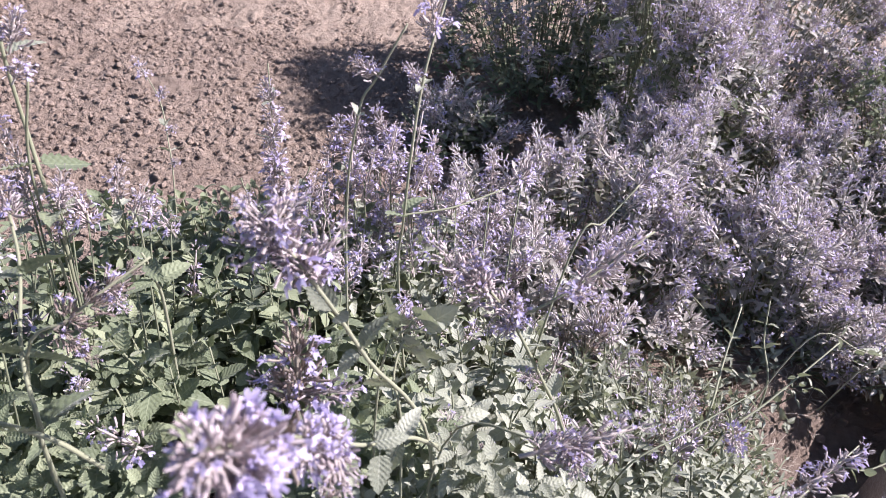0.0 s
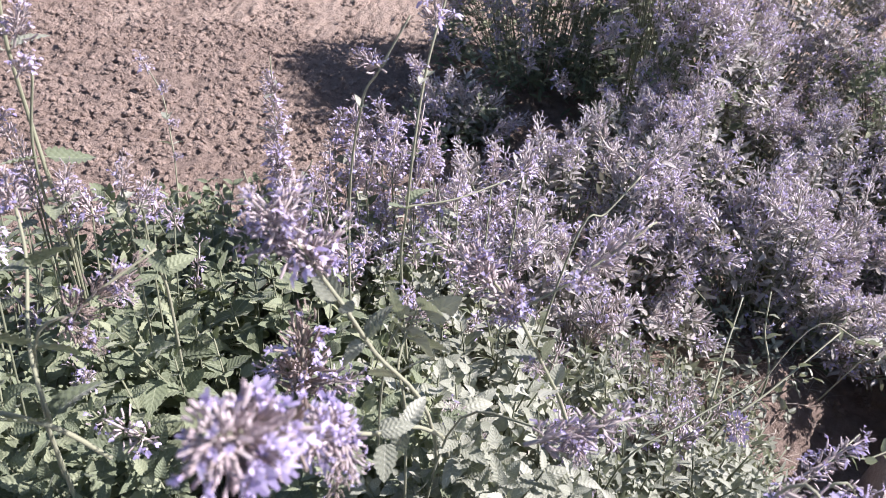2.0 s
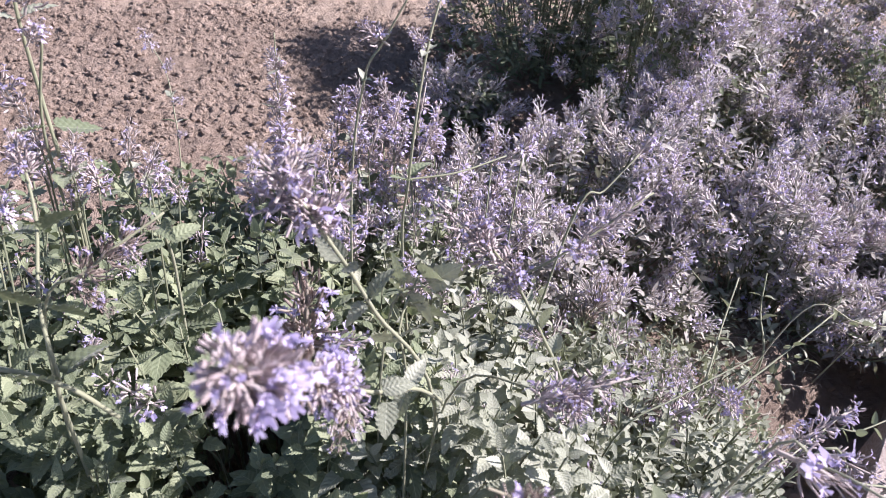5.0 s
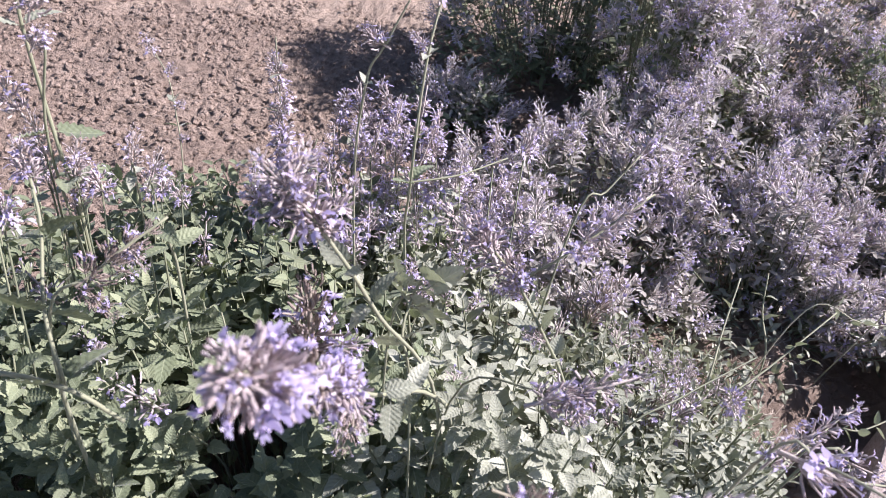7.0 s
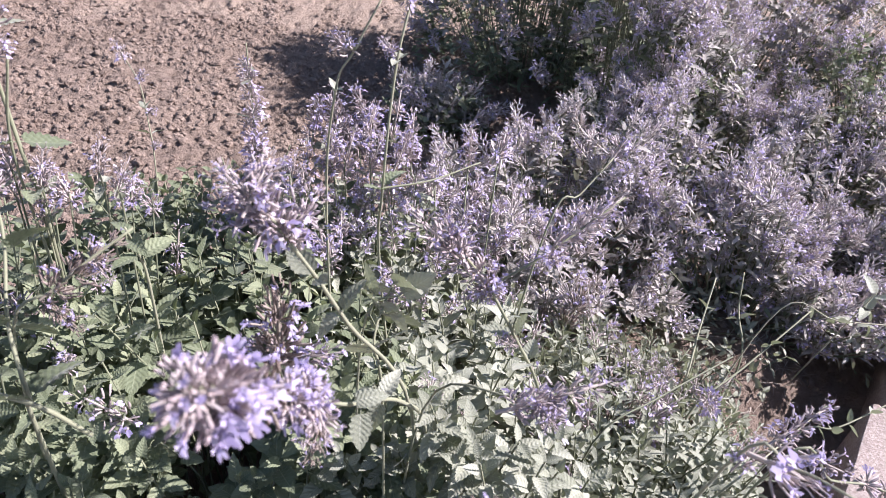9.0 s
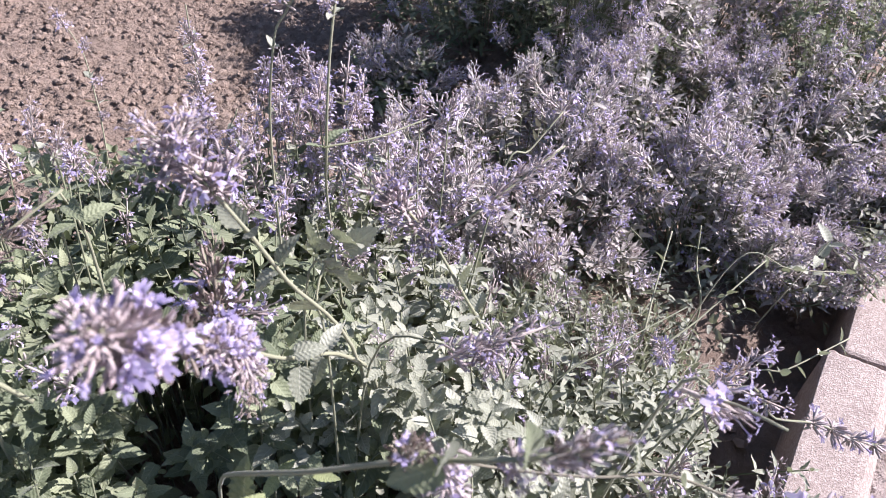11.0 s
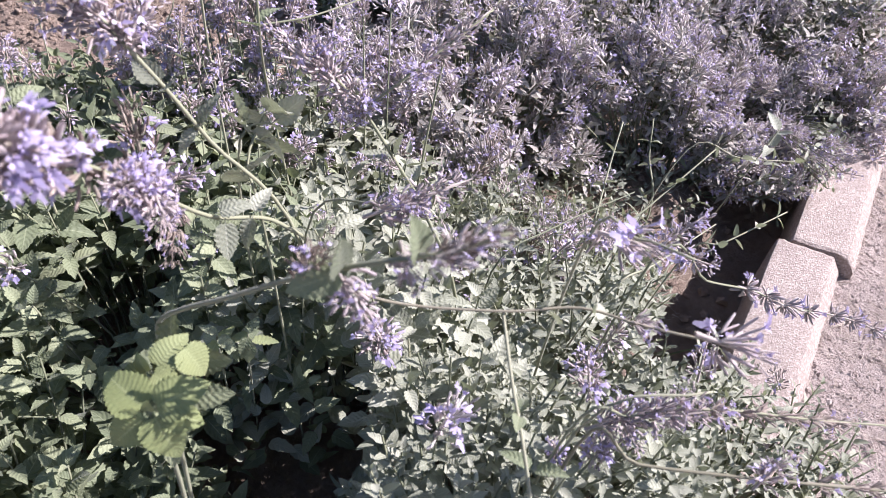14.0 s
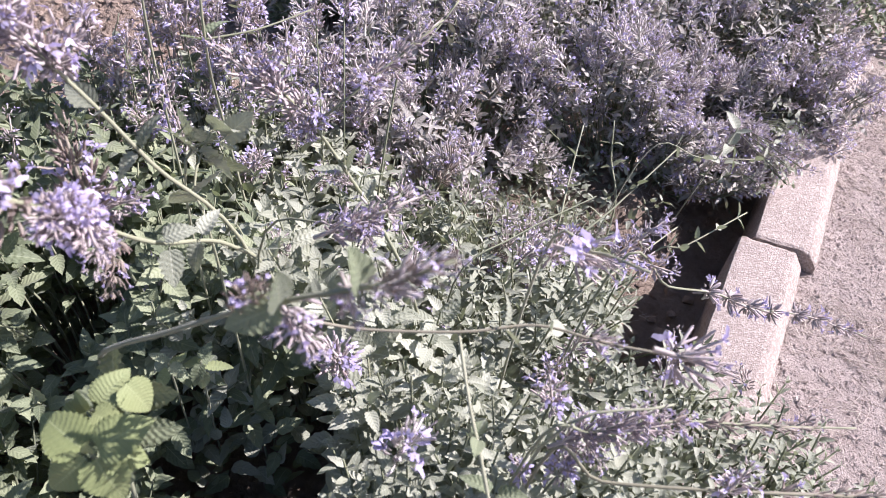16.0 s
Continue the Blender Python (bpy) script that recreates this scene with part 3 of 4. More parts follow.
def clump(name, label, x, y, rx, ry, shoots, size, shape, colour, group, flowers=0.0, kinds=("tuft",), lean=0.25, nodes=5, gap=0.02, lift=0.0, apart=0.014, fill=500, thin=False, low=0.2, deep=0.95, inner="", slope=0.0):
    p = Plant(name, x, y, label, "plant", group)
    p.thin = ([], [])
    keep = bush_ground if thin else open_ground
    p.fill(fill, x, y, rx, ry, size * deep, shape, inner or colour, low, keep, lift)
    for u, v in spread(p.r, x, y, rx, ry, shoots, apart, keep):
        patch = noise.noise((u * 12, v * 12, 4.0))
        z = canopy(u, v) + lift + p.r.uniform(-0.06, 0.012) + (0.11 * patch if thin else 0.03 * patch)
        z *= 1 - 0.35 * (((u - x) / rx) ** 2 + ((v - y) / ry) ** 2) ** 2 * (0.6 if lift == 0 else 1)
        z = max(z - slope * (u - x) / rx, 0.05)
        base = (x + (u - x) * 0.45, y + (v - y) * 0.45, -0.01)
        s = size * p.r.uniform(0.75, 1.2)
        axis = p.shoot((u, v, z), base, nodes, gap * p.r.uniform(0.8, 1.2), s, shape, colour)
        if p.r.random() < flowers * (0.4 if thin and noise.noise((u * 9, v * 9, 2.0)) < -0.12 else 1.0) and (v > 0.3 or z > 0.24):
            d = (axis + Vector((p.r.gauss(0, lean), p.r.gauss(0, lean), 0.35))).normalized()
            kind = p.r.choice(kinds)
            o = Vector((u, v, z))
            p.spike(kind, o, o + d * 0.03, p.r.uniform(0.65, 1.3))
    return p

# ---------------------------------------------------------------- ground and kerb


def ground_height(x, y):
    near = min(1.0, max(0.0, (1.47 - abs(x)) / 0.15)) * min(1.0, max(0.0, y / 0.12)) * min(1.0, max(0.0, (2.55 - y) / 0.2))
    outside = across(x, y) > 0.25
    h = 0.012 * noise.noise((x * 3, y * 3, 0.3)) + 0.006 * noise.noise((x * 11, y * 11, 2.0))
    if outside:
        h = 0.026 + 0.4 * h + 0.0025 * noise.noise((x * 60, y * 60, 4.0))
    else:
        h += 0.006 * noise.noise((x * 34, y * 34, 5.0)) + 0.017 * (0.3 - abs(noise.noise((x * 42, y * 42, 9.0)))) + 0.009 * (0.3 - abs(noise.noise((x * 85, y * 85, 1.0)))) + 0.003 * noise.noise((x * 140, y * 140, 3.0))
        if across(x, y) > 0.02 and 0.3 < onward(x, y) < 1.3:
            h += 0.055 * math.exp(-((x - 0.44) ** 2 + (y - 0.80) ** 2) / 0.012) - 0.02
            h -= 0.045 * min(1.0, max(0.0, (across(x, y) - 0.05) / 0.08))
    return h * near


def build_ground():
    xs = [-3000, -600, -120, -30, -9, -4, -2.4, -1.8, *np.arange(-1.5, 0.2, 0.006), *np.arange(0.2, 1.5, 0.011), 1.8, 2.4, 4, 9, 30, 120, 600, 3000]
    ys = [-3000, -600, -120, -30, -9, -3, -1, -0.4, *np.arange(0.0, 0.68, 0.012), *np.arange(0.68, 1.8, 0.006), *np.arange(1.8, 2.6, 0.012), 2.9, 3.4, 5, 9, 30, 120, 600, 3000]
    verts = [(x, y, ground_height(x, y)) for y in ys for x in xs]
    c = len(xs)
    faces = [(i * c + j, i * c + j + 1, (i + 1) * c + j + 1, (i + 1) * c + j) for i in range(len(ys) - 1) for j in range(c - 1)]
    me = mesh_of("ground", verts, faces, EARTH)
    tagged(new("ground", me), "reddish brown dug garden soil with small crumbs, paler trodden earth beyond the kerb", "ground", kind="structure")


build_ground()


def lumps(name, label, category, count, area, size, material, seed, sink=0.3):
    """Crumbs of soil or small stones, strewn over a stretch of ground, too many to count."""
    r = random.Random(seed)
    g = (1 + 5 ** 0.5) / 2
    round_shape = np.array([(-1, g, 0), (1, g, 0), (-1, -g, 0), (1, -g, 0), (0, -1, g), (0, 1, g), (0, -1, -g), (0, 1, -g), (g, 0, -1), (g, 0, 1), (-g, 0, -1), (-g, 0, 1)]) / 1.9
    round_tris = [(0, 11, 5), (0, 5, 1), (0, 1, 7), (0, 7, 10), (0, 10, 11), (1, 5, 9), (5, 11, 4), (11, 10, 2), (10, 7, 6), (7, 1, 8), (3, 9, 4), (3, 4, 2), (3, 2, 6), (3, 6, 8), (3, 8, 9), (4, 9, 5), (2, 4, 11), (6, 2, 10), (8, 6, 7), (9, 8, 1)]
    plain_shape = np.array(((1, 0, 0), (0, 1, 0), (-1, 0, 0), (0, -1, 0), (0.1, 0, 0.9)))
    plain_tris = [(0, 1, 4), (1, 2, 4), (2, 3, 4), (3, 0, 4)]
    vs, fs, n = [], [], 0
    while count:
        x, y = r.uniform(*area[0]), r.uniform(*area[1])
        if not area[2](x, y):
            continue
        count -= 1
        s = size[0] * (size[1] / size[0]) ** (r.random() ** 2.3)
        shape, tris = (round_shape, round_tris) if s > 0.0045 else (plain_shape, plain_tris)
        jag = np.array([[r.uniform(0.6, 1.25)] for _ in range(len(shape))])
        flat = np.array((r.uniform(0.8, 1.3), r.uniform(0.7, 1.1), r.uniform(0.5, 0.85)))
        t = r.uniform(0, 6.28)
        spin = np.array(((math.cos(t), -math.sin(t), 0), (math.sin(t), math.cos(t), 0), (0, 0, 1)))
        vs.append((shape * jag * flat * s) @ spin.T + np.array((x, y, ground_height(x, y) + s * sink)))
        fs.extend(tuple(i + n for i in f) for f in tris)
        n += len(shape)
    tagged(new(name, mesh_of(name, np.concatenate(vs), fs, material, smooth=False)), label, category, kind="stuff")


lumps("soil_crumbs", "brown crumbs of dug soil strewn over the bed", "soil", 44000, ((-1.3, 0.2), (0.75, 2.2), lambda x, y: y > 0.7 and x > -0.2 - 0.65 * y and noise.noise((x * 9, y * 9, 6.0)) > -0.45 + 1.6 * max(0.0, y - 1.62)), (0.0016, 0.0082), SOIL, 5, 0.0)
lumps("soil_crumbs", "brown soil crumbs beside the kerb", "soil", 700, ((0.25, 0.9), (0.3, 1.1), lambda x, y: across(x, y) < 0.18), (0.002, 0.012), SOIL, 6)
lumps("gravel", "small pale stones and grit on the trodden earth", "gravel", 22000, ((0.45, 1.15), (0.2, 1.1), lambda x, y: across(x, y) > 0.285), (0.0008, 0.0040), PEBBLE, 7, 0.0)


def kerb_stone(s0, s1, n0, seed, skew0=0.0, skew1=0.0, label=""):
    """A cast kerb stone with a flat top and a sloped outer edge; its ends are rough."""
    r = random.Random(seed)
    top = [(0.008 + 0.0075 * k, 0.0605) for k in range(9)]
    profile = [(0.0, -0.10), (0.0, 0.03), (0.0004, 0.0565), (0.0022, 0.0598), *top, (0.0755, 0.059), (0.083, 0.051), (0.090, 0.043), (0.092, 0.038), (0.0925, 0.0), (0.0925, -0.10)]
    length, steps = s1 - s0, 110
    mid = (s0 + s1) / 2
    ox, oy = KX * mid + KY * n0, KY * mid - KX * n0
    verts, faces, c = [], [], len(profile)
    for i in range(steps + 1):
        f = i / steps
        for n, z in profile:
            end0 = skew0 * n / 0.087 + 0.006 * noise.noise((n * 70 + seed, z * 60, 1.0)) + 0.004 * noise.noise((n * 210 + seed, z * 90, 3.0))
            end1 = skew1 * n / 0.087 + 0.006 * noise.noise((n * 70 + 1, z * 60, 1.0)) + 0.004 * noise.noise((n * 210 + seed, z * 90, 7.0))
            s = s0 + length * f + end0 * (1 - f) ** 6 + end1 * f ** 6
            wear = 0.0007 * noise.noise((s * 25, n * 40 + seed, z * 60)) + 0.0003 * noise.noise((s * 120, n * 150, z * 90 + seed))
            edge = min(f, 1 - f) * length
            drop = 0.0025 * max(0, 1 - edge / 0.004) if z > 0.02 else 0
            nn = n0 + n + wear
            verts.append((KX * s + KY * nn - ox, KY * s - KX * nn - oy, z + wear - drop))
    for i in range(steps):
        for j in range(c - 1):
            a = i * c + j
            faces.append((a, a + c, a + c + 1, a + 1))
    faces.append(tuple(range(c)))
    faces.append(tuple(reversed(range(steps * c, steps * c + c))))
    ob = new("kerb_stone", mesh_of("kerb_stone", verts, faces, CONCRETE, smooth=False))
    ob.location = (ox, oy, 0)
    return tagged(ob, label, "kerb", "kerb stones")


kerb_stone(0.30, 0.883, 0.194, 1, 0.0, 0.010, "pale concrete kerb stone with a broken end at a wide crack")
kerb_stone(0.893, 1.42, 0.211, 2, 0.010, 0.0, "pale concrete kerb stone set slightly outwards past a crack")
kerb_stone(1.428, 1.93, 0.211, 3, 0.0, 0.0, "pale concrete kerb stone under overhanging catmint")
kerb_stone(-0.21, 0.292, 0.194, 4, 0.0, 0.0, "pale concrete kerb stone overgrown by catmint")

# ---------------------------------------------------------------- clumps of catmint
GROUP = "catmint clumps"
left_back = clump("catmint_plant", "catmint clump with dull green crinkled leaves at the bed's soil edge", -0.40, 0.42, 0.25, 0.26, 135, 0.030, "leaf", "green", GROUP, 0.12, ("puff", "fine"), fill=900)
left_mid = clump("catmint_plant", "leafy green catmint clump with scalloped leaves and tall spikes", -0.13, 0.41, 0.21, 0.27, 150, 0.029, "leaf", "green", GROUP, 0.06, ("puff",), fill=900)
left_near = clump("catmint_plant", "dark green catmint clump with broad crinkled leaves", -0.19, 0.14, 0.24, 0.16, 125, 0.029, "leaf", "green", GROUP, 0.0, ("puff",), fill=500)
middle = clump("catmint_plant", "grey-green catmint clump with pale downy leaves and lilac spikes", 0.11, 0.43, 0.17, 0.26, 185, 0.026, "leaf", "grey", GROUP, 0.025, ("puff", "dry"), fill=900)
middle_right = clump("catmint_plant", "low grey-green catmint with small upright leaves beside bare soil", 0.31, 0.47, 0.18, 0.27, 340, 0.0180, "narrow", "grey", GROUP, 0.05, ("puff",), gap=0.012, nodes=6, apart=0.009, fill=1200, low=0.45)
near = clump("catmint_plant", "grey-green catmint clump leaning over the kerb with lilac flowers", 0.20, 0.16, 0.20, 0.15, 235, 0.0165, "small", "grey", GROUP, 0.05, ("tuft", "fine"), gap=0.014, nodes=6, fill=700, apart=0.011)
kerb_side = clump("catmint_plant", "small-leaved catmint sprawling over the concrete kerb", 0.42, 0.235, 0.16, 0.15, 200, 0.0145, "small", "grey", GROUP, 0.04, ("puff",), gap=0.012, nodes=6, lean=0.6, fill=700, apart=0.010)
back_edge = clump("catmint_plant", "catmint shoots with crowded lilac spikes before bare soil", -0.04, 0.67, 0.17, 0.10, 75, 0.024, "leaf", "grey", GROUP, 0.6, ("puff", "dense", "fine"), fill=500)
soil_edge = clump("catmint_plant", "low dull green catmint shoots at the edge of bare soil", -0.19, 0.66, 0.26, 0.10, 85, 0.026, "leaf", "green", GROUP, 0.0, ("puff",), fill=700)
BUSH = "flowering catmint with crowded lilac-grey spikes"
# older inner leaves are greener; the darker colour also deepens the shade in gaps
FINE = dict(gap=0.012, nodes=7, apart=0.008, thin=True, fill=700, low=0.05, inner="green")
right_front = clump("catmint_plant", BUSH + " beside the dark hollow", 0.21, 0.84, 0.22, 0.19, 190, 0.021, "narrow", "bush", GROUP, 0.9, ("fine", "grey", "grey", "fine"), lean=0.8, **FINE)
right_kerb = clump("catmint_plant", BUSH + " over the strip by the kerb", 0.53, 0.87, 0.23, 0.19, 215, 0.021, "narrow", "bush", GROUP, 0.95, ("fine", "grey", "fine"), lean=0.8, **FINE)
right_back = clump("catmint_plant", BUSH + " and dull narrow leaves", 0.47, 1.15, 0.25, 0.20, 180, 0.021, "narrow", "bush", GROUP, 0.9, ("fine", "grey", "fine"), lean=0.8, **FINE)
right_far = clump("catmint_plant", BUSH + " reaching out over the kerb", 0.74, 1.12, 0.21, 0.22, 150, 0.022, "narrow", "bush", GROUP, 0.85, ("fine", "grey"), lean=0.8, **FINE)
# dark green inside the far clumps likewise puts shade into their colour, unless overridden
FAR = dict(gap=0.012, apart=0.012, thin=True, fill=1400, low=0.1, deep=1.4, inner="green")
shaded = clump("catmint_plant", "dim catmint clump in the shade of its neighbours", -0.01, 1.32, 0.12, 0.11, 80, 0.021, "narrow", "bush", GROUP, 0.6, ("fine", "grey"), lift=-0.10, **FAR)
far_middle = clump("catmint_plant", "tall flowering catmint clump throwing shade on bare soil", 0.40, 1.43, 0.26, 0.25, 250, 0.022, "narrow", "bush", GROUP, 0.95, ("fine", "puff", "fine"), lift=0.19, lean=0.4, slope=0.14, **{**FAR, "fill": 3600})
far_left = clump("catmint_plant", "flowering catmint clump behind the dark hollow", 0.19, 1.64, 0.27, 0.22, 150, 0.022, "narrow", "bush", GROUP, 0.9, ("fine", "puff"), lift=0.12, **{**FAR, "fill": 4000, "deep": 1.1, "inner": "green", "low": 0.05})
far_right = clump("catmint_plant", "sunlit catmint clump with dull leaves and lilac spikes", 0.98, 1.42, 0.30, 0.28, 190, 0.022, "small", "green", GROUP, 0.5, ("fine", "puff", "fine"), lift=0.02, slope=0.04, **{**FAR, "deep": 0.9, "inner": "bush"})
far_back = clump("catmint_plant", "distant flowering catmint clump", 0.72, 1.74, 0.42, 0.28, 190, 0.024, "small", "bush", GROUP, 0.85, ("fine", "puff"), lift=0.10, **{**FAR, "fill": 3200, "deep": 1.1, "inner": "bush"})
kerb_far = clump("catmint_plant", "flowering catmint with green leaves hanging over the far kerb", 0.81, 0.95, 0.14, 0.12, 100, 0.020, "narrow", "bush", GROUP, 0.85, ("fine", "puff"), gap=0.012, thin=True, lean=1.0)

far_middle.coat(150, 0.40, 1.43, 0.25, 0.26, 0.40, ("fine", "fine", "puff", "fine"), (3.7, 6.2), slope=0.14)
right_back.coat(90, 0.47, 1.15, 0.25, 0.20, 0.24, ("fine", "puff"), (2.0, 4.2))
far_left.coat(170, 0.19, 1.64, 0.28, 0.22, 0.37, ("fine", "puff"))
right_front.coat(60, 0.21, 0.84, 0.22, 0.20, 0.18, ("grey", "fine", "grey"), (3.9, 6.2))
right_kerb.coat(130, 0.53, 0.97, 0.22, 0.13, 0.16, ("fine", "grey", "puff"), (3.3, 6.1))
right_kerb.coat(60, 0.64, 0.90, 0.12, 0.12, 0.10, ("fine", "grey", "puff"), (3.6, 6.2))
far_right.coat(110, 0.95, 1.40, 0.33, 0.28, 0.25, ("fine", "fine", "puff"), (2.6, 6.0), colour="green")
far_back.coat(230, 0.72, 1.74, 0.43, 0.28, 0.34, ("fine", "puff"))

# ---------------------------------------------------------------- tall stems and spikes that stand out
UP = Vector((0, 0, 1))


def flowers_at(p, place, kind, d, size):
    p.spike(kind, place, Vector(place) + Vector(d).normalized() * 0.02, size)


def leafy(p, line, spots, size, shape="leaf", colour="grey", lift=15, first=0.0):
    for k, f in enumerate(spots):
        i = min(len(line) - 2, int(f * (len(line) - 1)))
        p.pair(line[i], line[i + 1] - line[i], first + 1.57 * k, size, shape, colour, lift)


# the two tall bare stems
line = middle.stem([(0.03, 0.47, 0.0), (-0.02, 0.529, 0.28), (-0.02, 0.498, 0.40), (-0.018, 0.524, 0.505), (-0.007, 0.559, 0.575)], 0.0015, 0.0010, 6)
middle.pair((-0.02, 0.498, 0.40), UP, 0.3, 0.027, "leaf", "green", 25)
middle.pair((-0.018, 0.524, 0.505), UP, 0.6, 0.016, "leaf", "grey", 25)
flowers_at(middle, (-0.022, 0.527, 0.51), "tuft", (-0.6, 0, 0.6), 0.55)
flowers_at(middle, (-0.016, 0.548, 0.545), "tuft", (-0.2, 0, 1), 1.1)
line = middle.stem([(-0.02, 0.498, 0.40), (0.02, 0.52, 0.40), (0.062, 0.56, 0.40)], 0.0010, 0.0007, 6)
line = middle.stem([(-0.05, 0.50, 0.0), (-0.074, 0.53, 0.34), (-0.067, 0.525, 0.47), (-0.054, 0.528, 0.505), (-0.034, 0.531, 0.55)], 0.0014, 0.0008, 6)
middle.pair((-0.067, 0.525, 0.47), UP, 1.4, 0.012, "leaf", "grey", 40)
middle.pair((-0.054, 0.528, 0.505), UP, 0.2, 0.013, "leaf", "grey", 30)
flowers_at(middle, (-0.056, 0.527, 0.508), "tuft", (-0.8, -0.1, 0.5), 0.75)

# the leaning stalk with its loose head
line = middle.stem([(0.06, 0.36, 0.0), (0.03, 0.345, 0.30), (-0.017, 0.313, 0.42), (-0.036, 0.304, 0.465), (-0.060, 0.300, 0.507)], 0.0017, 0.0012, 6)
leafy(middle, line, (0.55, 0.76), 0.022, "leaf", "grey", 20)
middle.spike("dense", (-0.052, 0.305, 0.492), (-0.085, 0.295, 0.540), 1.0)
middle.spike("tuft", (-0.056, 0.303, 0.498), (-0.075, 0.300, 0.525), 1.15)
middle.spike("tuft", (-0.062, 0.303, 0.505), (-0.115, 0.305, 0.510), 1.2)
middle.spike("tuft", (-0.052, 0.305, 0.495), (-0.03, 0.335, 0.52), 1.1)
middle.spike("tuft", (-0.070, 0.300, 0.52), (-0.06, 0.33, 0.545), 1.0)
middle.spike("tuft", (-0.051, 0.475, 0.36), (-0.051, 0.475, 0.41), 1.0)
middle.spike("tuft", (-0.010, 0.473, 0.32), (-0.012, 0.475, 0.36), 0.6)

# the forked stalk
line = middle.stem([(0.19, 0.37, 0.0), (0.16, 0.347, 0.24), (0.126, 0.37, 0.32), (0.103, 0.376, 0.36), (0.074, 0.390, 0.40), (0.050, 0.396, 0.425)], 0.0018, 0.0011, 6)
leafy(middle, line, (0.5, 0.66), 0.022, "leaf", "grey", 20, 0.6)
middle.spike("dense", (0.062, 0.392, 0.412), (0.014, 0.397, 0.45), 1.2)
middle.spike("tuft", (0.05, 0.395, 0.425), (0.03, 0.42, 0.45), 1.1)
middle.spike("tuft", (0.074, 0.390, 0.400), (0.070, 0.385, 0.44), 0.85)
middle.spike("tuft", (0.074, 0.388, 0.396), (0.045, 0.375, 0.40), 0.7)
middle.spike("tuft", (0.098, 0.372, 0.362), (0.080, 0.365, 0.375), 0.55)
line = middle.stem([(0.076, 0.391, 0.40), (0.110, 0.398, 0.43), (0.165, 0.438, 0.462)], 0.0012, 0.0008, 6)
middle.spike("dense", (0.118, 0.405, 0.434), (0.177, 0.448, 0.47), 1.1)
middle.spike("tuft", (0.112, 0.400, 0.430), (0.125, 0.375, 0.44), 0.7)
line = middle.stem([(0.11, 0.52, 0.0), (0.14, 0.58, 0.32), (0.169, 0.605, 0.35), (0.199, 0.635, 0.38)], 0.0013, 0.0009, 6)
middle.spike("tuft", (0.199, 0.635, 0.38), (0.215, 0.65, 0.41), 1.1)

# the low spike in front of it
line = near.stem([(0.03, 0.33, 0.0), (0.038, 0.326, 0.33), (0.098, 0.290, 0.40)], 0.0012, 0.0008, 6)
near.spike("dense", (0.094, 0.281, 0.40), (0.173, 0.299, 0.43), 1.1)
near.spike("tuft", (0.110, 0.284, 0.405), (0.118, 0.262, 0.40), 0.7)

# upright spikes before the soil
for x, y, z, h, lx, size in ((-0.180, 0.668, 0.27, 0.165, -0.004, 1.15), (-0.150, 0.640, 0.27, 0.07, 0.015, 0.95), (-0.196, 0.63, 0.25, 0.07, -0.01, 0.95)):
    p = left_mid
    p.stem([(x + 0.02, y - 0.08, 0), (x, y, z), (x + lx, y, z + h)], 0.0011, 0.0007, 5)
    for k in range(int(h / 0.0225)):
        f = k * 0.0225 / h
        q = Vector((x + lx * f, y, z + 0.0225 * k))
        p.spike("tuft", q - Vector((0, 0, 0.008)), q + Vector((p.r.gauss(0, 0.012), p.r.gauss(0, 0.006), 0.03)), size * (1 - 0.4 * f))
        if k % 2 == 0:
            p.pair(q - Vector((0, 0, 0.01)), UP, p.r.uniform(0, 3), 0.016, "leaf", "grey", 15)
for x, y, z, kind, size in ((-0.096, 0.667, 0.30, "dense", 1.0), (-0.06, 0.69, 0.32, "dense", 1.0), (-0.012, 0.71, 0.30, "dense", 1.0), (-0.075, 0.72, 0.30, "tuft", 1.1), (0.055, 0.675, 0.32, "dense", 0.9),
                            (0.085, 0.66, 0.35, "tuft", 1.0), (-0.03, 0.66, 0.28, "tuft", 1.0), (-0.12, 0.64, 0.29, "tuft", 1.0), (0.02, 0.70, 0.28, "fine", 1.1)):
    p = middle
    p.stem([(x * 0.6 + 0.04, y - 0.12, 0), (x, y, z + 0.01)], 0.0010, 0.0008, 3, material=STEM_LEAFY)
    p.spike(kind, (x, y, z), (x + p.r.gauss(0, 0.008), y + p.r.gauss(0, 0.008), z + 0.05), size)
